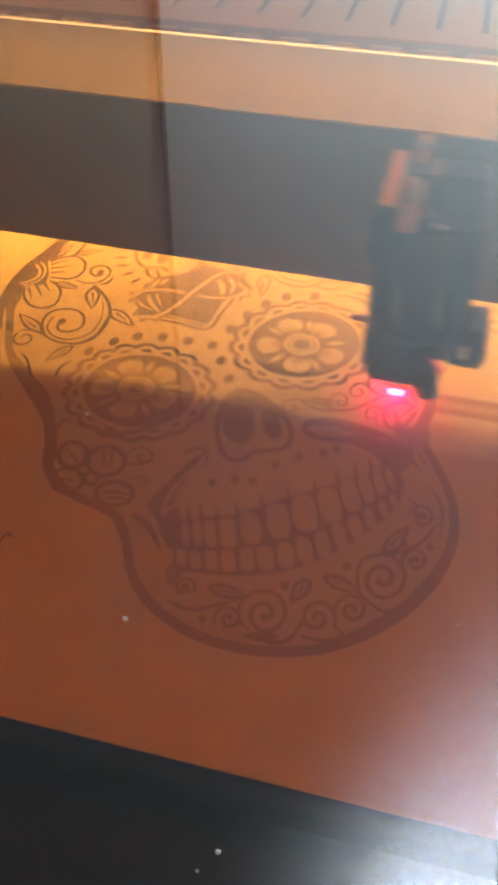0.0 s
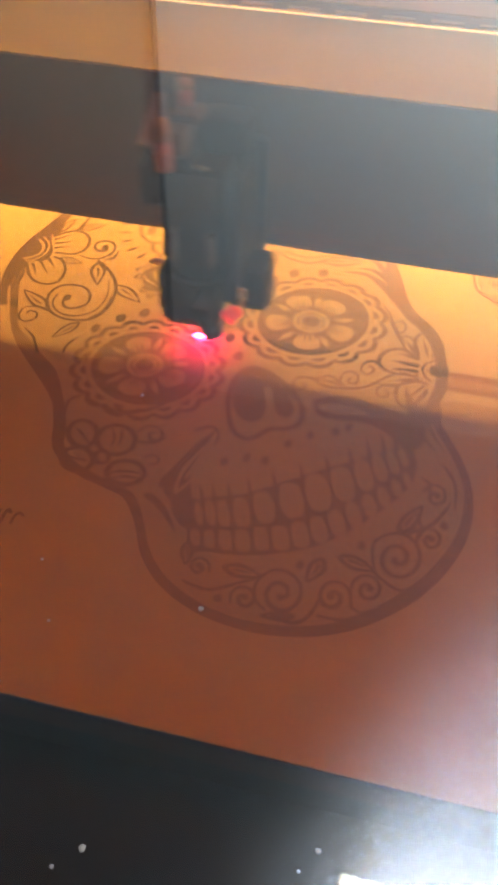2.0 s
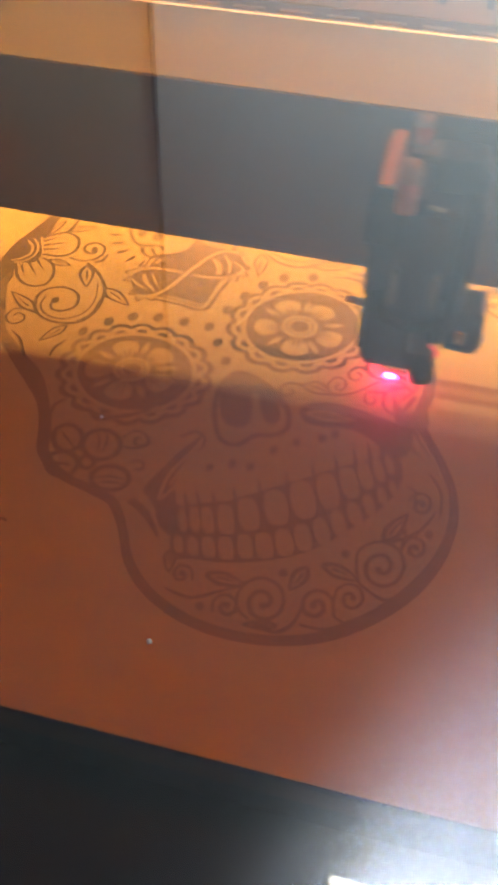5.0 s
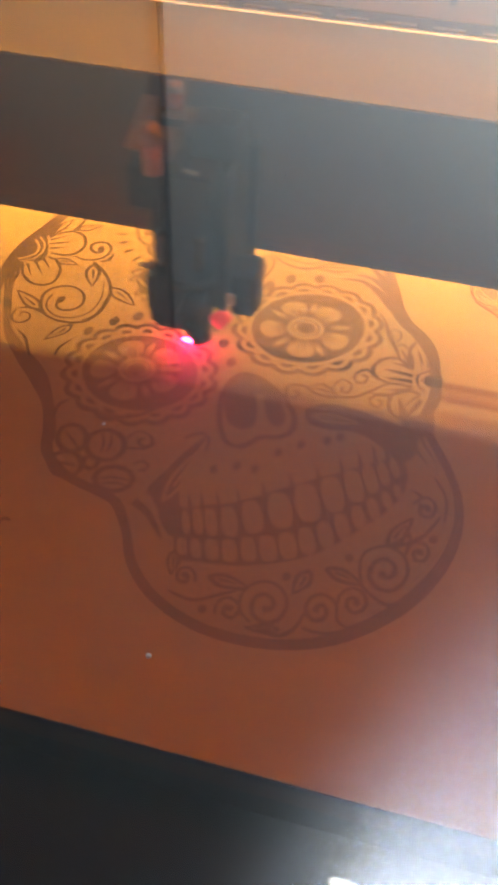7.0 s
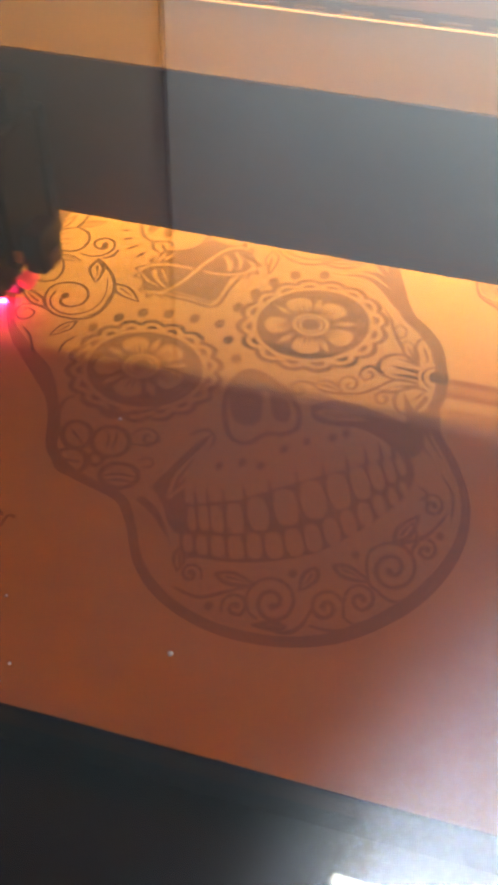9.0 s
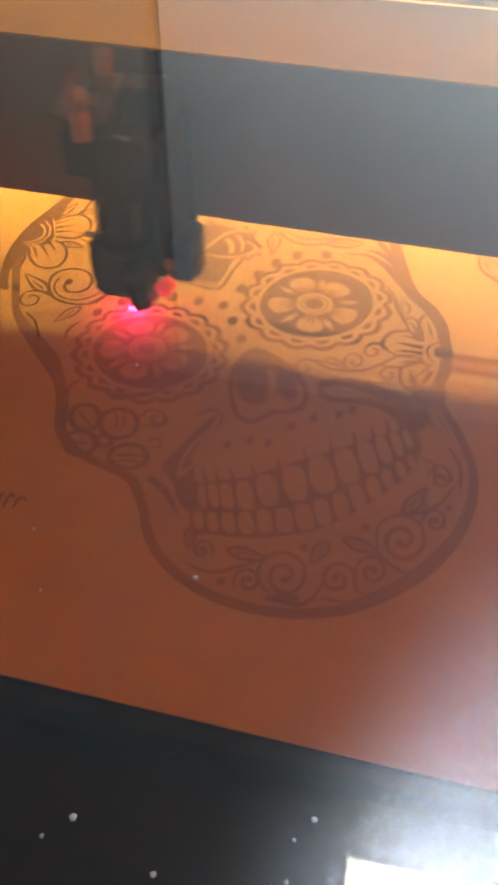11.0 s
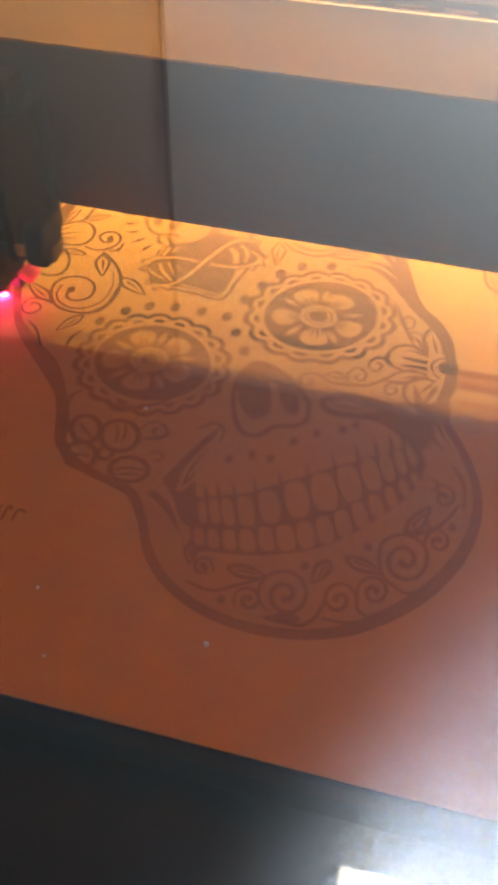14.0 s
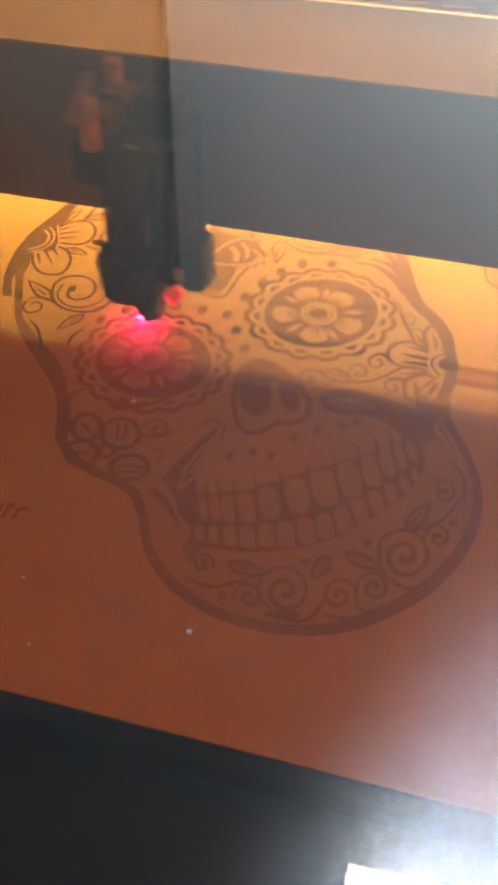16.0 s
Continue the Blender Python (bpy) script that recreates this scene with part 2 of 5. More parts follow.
def spline(points, per=10, closed=False):
    """A Catmull-Rom line through a few control points."""
    p = [Vector(q) for q in points]
    n = len(p)
    out = []
    for i in range(n if closed else n - 1):
        a, b, c, d = (p[(i - 1) % n], p[i], p[(i + 1) % n], p[(i + 2) % n]) if closed else (p[max(i - 1, 0)], p[i], p[i + 1], p[min(i + 2, n - 1)])
        for k in range(per):
            t = k / per
            out.append(0.5 * (2 * b + (c - a) * t + (2 * a - 5 * b + 4 * c - d) * t * t + (3 * b - a - 3 * c + d) * t ** 3))
    if not closed:
        out.append(p[-1])
    return out


def tube(points, radius, seg=10, per=8):
    """A round hose along a smooth line."""
    line = spline(points, per)
    bm = bmesh.new()
    rings = []
    for i, q in enumerate(line):
        d = (line[min(i + 1, len(line) - 1)] - line[max(i - 1, 0)]).normalized()
        m = Matrix.Translation(q) @ d.to_track_quat("Z", "Y").to_matrix().to_4x4()
        rings.append([bm.verts.new(m @ Vector((radius * math.cos(2 * math.pi * k / seg), radius * math.sin(2 * math.pi * k / seg), 0))) for k in range(seg)])
    for r, s in zip(rings, rings[1:]):
        for k in range(seg):
            bm.faces.new((r[k], r[(k + 1) % seg], s[(k + 1) % seg], s[k]))
    bm.faces.new(rings[0][::-1])
    bm.faces.new(rings[-1])
    return bm


# ---- the room round the machine ----
RX0, RX1, RY0, RY1, RZ0 = -3.4, 1.7, -2.2, 2.0, -0.92


def build_room():
    t = 0.12
    thing("floor", "grey concrete workshop floor", "floor", box(RX0 - t, RX1 + t, RY0 - t, RY1 + t, RZ0 - t, RZ0), MAT_FLOOR, kind="structure")
    thing("ceiling", "grey painted workshop ceiling lit round the lamp", "ceiling", box(RX0 - t, RX1 + t, RY0 - t, RY1 + t, CEIL_Z + DROP, CEIL_Z + DROP + t), MAT_CEIL, kind="structure")
    thing("wall_north", "pale painted wall behind the machine", "wall", box(PIPE_X, RX1 + t, RY1, RY1 + t, RZ0, CEIL_Z + DROP), MAT_WALL, kind="structure")
    # west of the pipe the wall takes a darker, browner colour
    thing("wall_north_west", "darker stretch of wall beyond the pipe", "wall", box(RX0 - t, PIPE_X, RY1, RY1 + t, RZ0, CEIL_Z + DROP), MAT_WALL_DARKER, kind="structure")
    # south and west walls, unseen: assumed, and kept dull to limit bounced light
    thing("wall_south", "unseen dull grey workshop wall", "wall", box(RX0 - t, RX1 + t, RY0 - t, RY0, RZ0, CEIL_Z + DROP), MAT_DULL, kind="structure")
    thing("wall_west", "unseen dull grey workshop wall", "wall", box(RX0 - t, RX0, RY0, RY1, RZ0, CEIL_Z + DROP), MAT_DULL, kind="structure")
    # the east wall, unseen, is given an opening beside the added light
    bm = bmesh.new()
    wy0, wy1, wz0, wz1 = 0.53, 1.17, 0.11, 0.89
    add_box(bm, RX1, RX1 + t, RY0, wy0, RZ0, CEIL_Z + DROP)
    add_box(bm, RX1, RX1 + t, wy1, RY1, RZ0, CEIL_Z + DROP)
    add_box(bm, RX1, RX1 + t, wy0, wy1, RZ0, wz0)
    add_box(bm, RX1, RX1 + t, wy0, wy1, wz1, CEIL_Z + DROP)
    thing("wall_east", "unseen pale painted wall with an opening for the added light", "wall", bm, MAT_WALL, kind="structure")
    # dark upright pipe on the wall, seen mirrored in the lid
    pipe = thing("wall_pipe", "thin dark upright pipe on the pale wall", "pipe")
    part("tube", rod((PIPE_X, RY1 - 0.013, RZ0), (PIPE_X, RY1 - 0.013, CEIL_Z + DROP), 0.0095), MAT_BLACK, pipe)
    for z in (-0.4, 0.35):
        part("clip", box(PIPE_X - 0.02, PIPE_X + 0.02, RY1 - 0.032, RY1, z - 0.012, z + 0.012, 0.003), MAT_BLACK, pipe)
    # ceiling lamp
    lamp = thing("ceiling_lamp", "long white ceiling lamp with black end caps, switched on", "lamp")
    x0, x1, y0, y1 = 0.188, 1.55, 0.19, 0.303
    part("housing", box(x0, x1, y0 + 0.004, y1 - 0.004, CEIL_Z + 0.0305, CEIL_Z + DROP, 0.003), MAT_CREAM, lamp)
    part("diffuser", box(x0 + 0.050, x1 - 0.002, y0, y1, CEIL_Z, CEIL_Z + 0.030, 0.010, 3), MAT_LAMP, lamp, "glowing white diffuser")
    part("end_piece", box(x0 + 0.001, x0 + 0.0495, y0, y1, CEIL_Z + 0.001, CEIL_Z + 0.030, 0.004, 2), MAT_LAMP_END, lamp, "dimmer cream end of the diffuser")
    for x in (x0 - 0.016, x1):
        part("end_cap", box(x, x + 0.016, y0 - 0.004, y1 + 0.022, CEIL_Z - 0.006, CEIL_Z + DROP, 0.002), MAT_BLACK, lamp, "black end cap")


PIPE_X = -0.755
build_room()


# ---- the laser machine ----
MX0, MX1, MY0, MY1 = -0.52, 0.56, -0.47, 0.62


def build_machine():
    body = thing("machine_cabinet", "cream laser engraver cabinet with a dark bed", "laser engraver")
    part("front_panel", box(MX0, MX1, MY0 - 0.02, MY0, RZ0 + 0.06, LID_Z - 0.02, 0.004), MAT_CREAM, body)
    part("side_panel", box(MX0 - 0.02, MX0, MY0 - 0.02, MY1, RZ0 + 0.06, LID_Z - 0.02, 0.004), MAT_CREAM, body)
    part("side_panel", box(MX1, MX1 + 0.02, MY0 - 0.02, MY1, RZ0 + 0.06, LID_Z - 0.02, 0.004), MAT_CREAM, body)
    part("back_panel", box(MX0, MX1, MY1 - 0.02, MY1, RZ0 + 0.06, REAR_Z - 0.004, 0.004), MAT_CREAM, body)
    part("base", box(MX0, MX1, MY0, MY1 - 0.02, RZ0 + 0.06, RZ0 + 0.1), MAT_GREY, body)
    for x in (MX0 + 0.05, MX1 - 0.05):
        for y in (MY0 + 0.05, MY1 - 0.07):
            part("foot", rod((x, y, RZ0), (x, y, RZ0 + 0.062), 0.03), MAT_BLACK, body)
    part("bed_tray", box(MX0 + 0.002, MX1 - 0.002, MY0 + 0.002, REAR_Y + 0.089, -0.075, -0.055), MAT_BED, body, "sooty black bed tray")
    # rear wall below the light strip, and the ledge with slots behind it
    part("inner_rear_wall", box(MX0 + 0.002, MX1 - 0.002, REAR_Y + 0.090, REAR_Y + 0.096, -0.055, REAR_Z - 0.0145), MAT_INNER, body, "grey inner rear wall")
    return body


build_machine()


def build_rear_ledge():
    """The cream ledge with a row of long vent slots cut through it."""
    ledge = thing("vented_ledge", "cream metal ledge with a row of narrow vent slots", "vent panel")
    y0, y1, s0, s1 = 0.3435, 0.60, 0.382, 0.52
    pitch, half = 0.0403, 0.0031
    xs = [-0.0845 + pitch * k for k in range(-10, 16)]
    xs = [x for x in xs if MX0 + 0.02 < x < MX1 - 0.02]
    z0, z1 = REAR_Z - 0.003, REAR_Z
    part("front_bar", box(MX0 + 0.002, MX1 - 0.002, y0, s0, z0, z1, 0.0008), MAT_LEDGE, ledge)
    part("back_bar", box(MX0 + 0.002, MX1 - 0.002, s1, y1, z0, z1, 0.0008), MAT_LEDGE, ledge)
    edges = [MX0 + 0.002] + [e for x in xs for e in (x - half, x + half)] + [MX1 - 0.002]
    for a, b in zip(edges[::2], edges[1::2]):
        part("rib", box(a, b, s0, s1, z0, z1, 0.0006), MAT_LEDGE, ledge)
    part("under_panel", box(MX0 + 0.002, MX1 - 0.002, 0.374, y1 - 0.01, z0 - 0.0115, z0 - 0.0095), MAT_DUCT, ledge, "brown duct floor below the slots")


def build_light_strip():
    strip = thing("led_light_strip", "thin bright warm light strip set in the rear wall", "light strip")
    part("diffuser", box(MX0 + 0.02, MX1 - 0.02, REAR_Y, REAR_Y + 0.024, REAR_Z - 0.0024, REAR_Z - 0.0012), MAT_LED, strip, "glowing warm diffuser")
    part("channel", box(MX0 + 0.01, MX1 - 0.01, REAR_Y + 0.001, REAR_Y + 0.0312, REAR_Z - 0.0011, REAR_Z - 0.0004), MAT_CHANNEL, strip)
    part("front_lip", box(MX0 + 0.01, MX1 - 0.01, REAR_Y - 0.0009, REAR_Y - 0.0002, REAR_Z - 0.0026, REAR_Z - 0.0004), MAT_CHANNEL, strip)
    part("lit_edge", box(MX0 + 0.02, MX1 - 0.02, REAR_Y - 0.0019, REAR_Y - 0.0010, REAR_Z - 0.0014, REAR_Z - 0.0005), MAT_LED_EDGE, strip, "softly glowing edge of the diffuser")
    part("back_lip", box(MX0 + 0.01, MX1 - 0.01, REAR_Y + 0.0245, REAR_Y + 0.0254, REAR_Z - 0.0060, REAR_Z - 0.0012), MAT_CHANNEL, strip)
    x = -0.0120 - 10 * 0.0388
    while x < 0.44:
        part("tab", box(x, x + 0.0262, REAR_Y + 0.0045, REAR_Y + 0.0105, REAR_Z - 0.0003, REAR_Z + 0.0012, 0.0004), MAT_LEDGE, strip, "small cream tab")
        x += 0.0388


def build_gantry():
    g = thing("gantry_beam", "dark grey anodised gantry beam across the bed", "gantry")
    x0, x1 = MX0 + 0.06, MX1 - 0.06
    part("front_plate", box(x0, x1, GANTRY_Y, GANTRY_Y + 0.004, GANTRY_Z0, GANTRY_Z1, 0.0008), MAT_GANTRY, g)
    part("beam", box(x0, x1, GANTRY_Y + 0.0045, GANTRY_Y + 0.044, 0.116, 0.164, 0.002), MAT_GANTRY, g)
    for x in (MX0 + 0.03, MX1 - 0.03):
        part("carriage", box(x - 0.03, x + 0.03, GANTRY_Y, GANTRY_Y + 0.06, 0.03, GANTRY_Z1 - 0.01, 0.004), MAT_BLACK, g)
        part("side_rail", box(x - 0.012, x + 0.012, MY0 + 0.01, REAR_Y - 0.01, 0.005, 0.03, 0.002), MAT_STEEL, g)
        part("rail_bracket", box(x - 0.014, x + 0.014, MY0 + 0.004, MY0 + 0.03, -0.055, 0.005, 0.002), MAT_BLACK, g)
        part("rail_bracket", box(x - 0.014, x + 0.014, REAR_Y - 0.03, REAR_Y - 0.004, -0.055, 0.005, 0.002), MAT_BLACK, g)
    return g


def build_sheet():
    s = thing("plywood_sheet", "birch plywood sheet with a burnt ornamental skull drawing", "plywood")
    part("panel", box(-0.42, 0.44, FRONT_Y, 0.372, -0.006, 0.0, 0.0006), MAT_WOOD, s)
    # thin dark strip over the front edge of the panel
    part("cut_edge", box(-0.42, 0.44, FRONT_Y - 0.0008, FRONT_Y - 0.0001, -0.0058, -0.0003), MAT_DARK_EDGE, s, "dark front edge")
    part("spoil_board", box(-0.42, 0.44, FRONT_Y + 0.002, 0.368, -0.030, -0.0062), MAT_BOARD, s, "scorched brown board under the sheet")
    part("bearer", box(-0.42, 0.44, FRONT_Y + 0.0025, 0.366, -0.055, -0.0302), MAT_BED, s, "sooty bearer under the board")
    return s


def build_lid():
    lid = thing("acrylic_lid", "glossy orange see-through acrylic lid", "lid")
    pane = part("pane", box(MX0 + 0.03, MX1 - 0.03, MY0 + 0.01, 0.56, LID_Z, LID_Z + 0.004), MAT_LID_UNDER, lid)
    # the outer face is scuffed and dusty, the rest is clean
    pane.data.materials.append(MAT_LID)
    for p in pane.data.polygons:
        if p.normal.z > 0.5:
            p.material_index = 1
    part("frame", box(MX0 - 0.02, MX0 + 0.03 + 0.0, MY0 - 0.02, 0.62, LID_Z - 0.018, LID_Z + 0.012, 0.004), MAT_GREY, lid)
    part("frame", box(MX1 - 0.03, MX1 + 0.02, MY0 - 0.02, 0.62, LID_Z - 0.018, LID_Z + 0.012, 0.004), MAT_GREY, lid)
    part("frame", box(MX0 + 0.03, MX1 - 0.03, 0.56, 0.62, LID_Z - 0.018, LID_Z + 0.012, 0.004), MAT_GREY, lid)
    part("frame", box(MX0 + 0.03, MX1 - 0.03, MY0 - 0.02, MY0 + 0.01, LID_Z - 0.018, LID_Z + 0.012, 0.004), MAT_GREY, lid)
    return lid


build_rear_ledge()
build_light_strip()
GANTRY = build_gantry()
GANTRY.matrix_basis = pose(0.10, 0, 0.12) @ pose(0, 0, 0, 0, 0.3, 0) @ pose(-0.10, 0, -0.12)
SHEET = build_sheet()
build_lid()


# ---- the burnt drawing on the plywood ----
LEVEL = 0.0001
COUNT = [0]


def height(level, light):
    """Each stroke lies a hair above the one before it, so that none share a plane."""
    COUNT[0] += 1
    return 0.00005 + LEVEL * (level - 1 + (0.5 if light else 0)) + COUNT[0] * 4e-7


class Motif:
    """One motif of the drawing: burnt faces and bare-wood faces, each on its own thin level."""

    def __init__(self, name, label=""):
        self.name, self.label = name, label
        self.dark, self.bare = bmesh.new(), bmesh.new()


MOTIFS = []


def motif(name, label=""):
    MOTIFS.append(Motif(name, label))
    return MOTIFS[-1]


def put_ribbon(e, line, widths, light=False, level=1, closed=False):
    bm = e.bare if light else e.dark
    z = height(level, light)
    n = len(line)
    pairs = []
    for i, p in enumerate(line):
        d = line[(i + 1) % n] - line[i - 1] if closed else line[min(i + 1, n - 1)] - line[max(i - 1, 0)]
        d = d.normalized() if d.length > 1e-9 else Vector((1, 0))
        s = Vector((-d.y, d.x)) * widths[i] / 2
        pairs.append((bm.verts.new((p.x + s.x, p.y + s.y, z)), bm.verts.new((p.x - s.x, p.y - s.y, z))))
    for i in range(n if closed else n - 1):
        a, b = pairs[i], pairs[(i + 1) % n]
        bm.faces.new((a[0], a[1], b[1], b[0]))


def stroke(e, points, w, w1=None, w2=None, light=False, level=1):
    """A line through control points; one width, or start and end, or start, middle and end."""
    line = spline([Vector(p) for p in points], 8)
    n = len(line) - 1
    out = []
    for i in range(n + 1):
        t = i / n
        if w1 is None:
            v = w * min(1.0, 0.35 + 8 * min(t, 1 - t))
        elif w2 is None:
            v = w + (w1 - w) * t
        else:
            v = w + (w1 - w) * 2 * t if t < 0.5 else w1 + (w2 - w1) * (2 * t - 1)
        out.append(v)
    put_ribbon(e, line, out, light, level)


def loop(e, points, w):
    line = spline([Vector(p) for p in points], 5, True)
    put_ribbon(e, line, [w] * len(line), closed=True)


def band(e, triples):
    """A line whose width is given at each control point."""
    line = spline([Vector((x, y, w)) for x, y, w in triples], 8)
    put_ribbon(e, [Vector((p.x, p.y)) for p in line], [p.z for p in line])


def fill(e, points, light=False, level=1):
    bm = e.bare if light else e.dark
    z = height(level, light)
    line = spline([Vector(p) for p in points], 5, True)
    f = bm.faces.new([bm.verts.new((p.x, p.y, z)) for p in line])
    bmesh.ops.triangulate(bm, faces=[f])


def oval(e, x, y, rx, ry, light=False, level=1, turn=0.0, seg=28):
    bm = e.bare if light else e.dark
    z = height(level, light)
    c, s = math.cos(turn), math.sin(turn)
    ring = [(rx * math.cos(2 * math.pi * k / seg), ry * math.sin(2 * math.pi * k / seg)) for k in range(seg)]
    bm.faces.new([bm.verts.new((x + a * c - b * s, y + a * s + b * c, z)) for a, b in ring])


def leaf(e, a, b, w, line_w, light=False):
    """A pointed leaf from a to b: its two edges and a short vein."""
    a, b = Vector(a), Vector(b)
    d = b - a
    s = Vector((-d.y, d.x)).normalized() * w
    for k in (1, -1):
        edge = [a, a + d * 0.3 + s * k * 0.9, a + d * 0.62 + s * k * 0.75, b]
        stroke(e, edge, line_w, line_w, line_w * 0.5, light, 2 if light else 1)
    stroke(e, [a + d * 0.25, a + d * 0.5 + s * 0.1, a + d * 0.72], line_w * 0.9, line_w * 0.2, None, light, 2 if light else 1)


def petal(e, x, y, angle, r0, r1, w, squash, level=2):
    """One bare petal of the flower in an eye, with burnt veins."""
    def at(u, v):
        a = r0 + (r1 - r0) * u
        px, py = a * math.cos(angle) - v * math.sin(angle), a * math.sin(angle) + v * math.cos(angle)
        return (x + px, y + py * squash)
    fill(e, [at(0, -0.3 * w), at(0.35, -0.85 * w), at(0.75, -1.05 * w), at(0.97, -0.6 * w), at(1.03, 0), at(0.97, 0.6 * w), at(0.75, 1.05 * w), at(0.35, 0.85 * w), at(0, 0.3 * w)], True, level)
    for v, far in ((-0.62, 0.40), (-0.22, 0.62), (0.22, 0.62), (0.62, 0.40)):
        stroke(e, [at(-0.05, v * 0.5 * w), at(far * 0.5, v * 0.85 * w), at(far, v * w)], w * 0.24, w * 0.20, w * 0.04, False, level + 1)


def eye(e, x, y, rx, ry, turn, flower, big, small, scallops, joint):
    """A burnt oval with a bare flower, and a scalloped lace ring round it. Angles of petals and of one lace joint in degrees."""
    oval(e, x, y, rx, ry, turn=turn, seg=64)
    c, s = math.cos(turn), math.sin(turn)

    def on(a, k):
        a -= turn
        px, py = (rx + k) * math.cos(a), (ry + k) * math.sin(a)
        return Vector((x + px * c - py * s, y + px * s + py * c))

    step = 2 * math.pi / scallops
    for k in range(scallops):
        a0 = radians(joint) + step * k
        # outer arc of the scallop
        line = [on(a0 + step * j / 8, 0.0088 + 0.0058 * math.sin(math.pi * j / 8) ** 0.7) for j in range(9)]
        put_ribbon(e, line, [0.0030, 0.0038, 0.0042, 0.0044, 0.0045, 0.0044, 0.0042, 0.0038, 0.0030])
        # burnt dome inside it
        base = [on(a0 + step * (0.5 + 0.25 * j), 0.0040) for j in (-1, 0, 1)]
        dome = [on(a0 + step * (0.5 + 0.19 * j), 0.0040 + h) for j, h in ((1, 0.0030), (0, 0.0044), (-1, 0.0030))]
        fill(e, base + dome)
    fx, fy = flower
    r = (rx + ry) / 2
    for a in small:
        # slim pointed petals between the large ones
        b = radians(a)
        p0, p1 = (Vector((fx + q * r * math.cos(b), fy + q * r * math.sin(b))) for q in (0.42, 0.80))
        stroke(e, [p0, (p0 + p1) / 2, p1], 0.0022, 0.0060, 0.0006, True, 2)
        stroke(e, [p0, (p0 * 0.6 + p1 * 0.4)], 0.0016, 0.0004, None, False, 3)
    for a in big:
        petal(e, fx, fy, radians(a), r * 0.30, r * 0.80, r * 0.225, 1.0)
    oval(e, fx, fy, r * 0.33, r * 0.33, True, 3, seg=32)
    ring = [Vector((fx + r * 0.235 * math.cos(a), fy + r * 0.235 * math.sin(a))) for a in np.linspace(0, 2 * math.pi, 28, endpoint=False)]
    put_ribbon(e, ring, [0.0013] * 28, level=4, closed=True)
    oval(e, fx, fy, r * 0.165, r * 0.165, level=4, seg=24)


def tooth(e, points):
    """A bare tooth, drawn a little fuller than its guide points."""
    p = [Vector(q) for q in points]
    m = sum(p, Vector((0, 0))) / len(p)
    fill(e, [m + (q - m) * 1.05 for q in p], True, 2)


def build_smoke_stain():
    """The faint brown film that the smoke left over the drawing, with a ragged soft outline just inside the skull's own."""
    rim = spline([Vector(p) for p in [(-0.250, 0.262), (-0.256, 0.180), (-0.245, 0.118), (-0.212, 0.070), (-0.168, 0.028), (-0.134, -0.020), (-0.103, -0.056), (-0.066, -0.072), (-0.041, -0.112),
                                      (0.000, -0.142), (0.056, -0.144), (0.108, -0.115), (0.142, -0.063), (0.147, -0.006), (0.125, 0.045), (0.120, 0.080), (0.122, 0.112), (0.112, 0.148), (0.088, 0.178), (0.074, 0.220), (0.066, 0.275)]], 6)
    bm = bmesh.new()
    f = bm.faces.new([bm.verts.new((p.x, p.y, 0.00003)) for p in rim])
    bmesh.ops.triangulate(bm, faces=[f])
    part("smoke_stain", bm, MAT_STAIN, SHEET, "faint brown smoke film over the drawing")


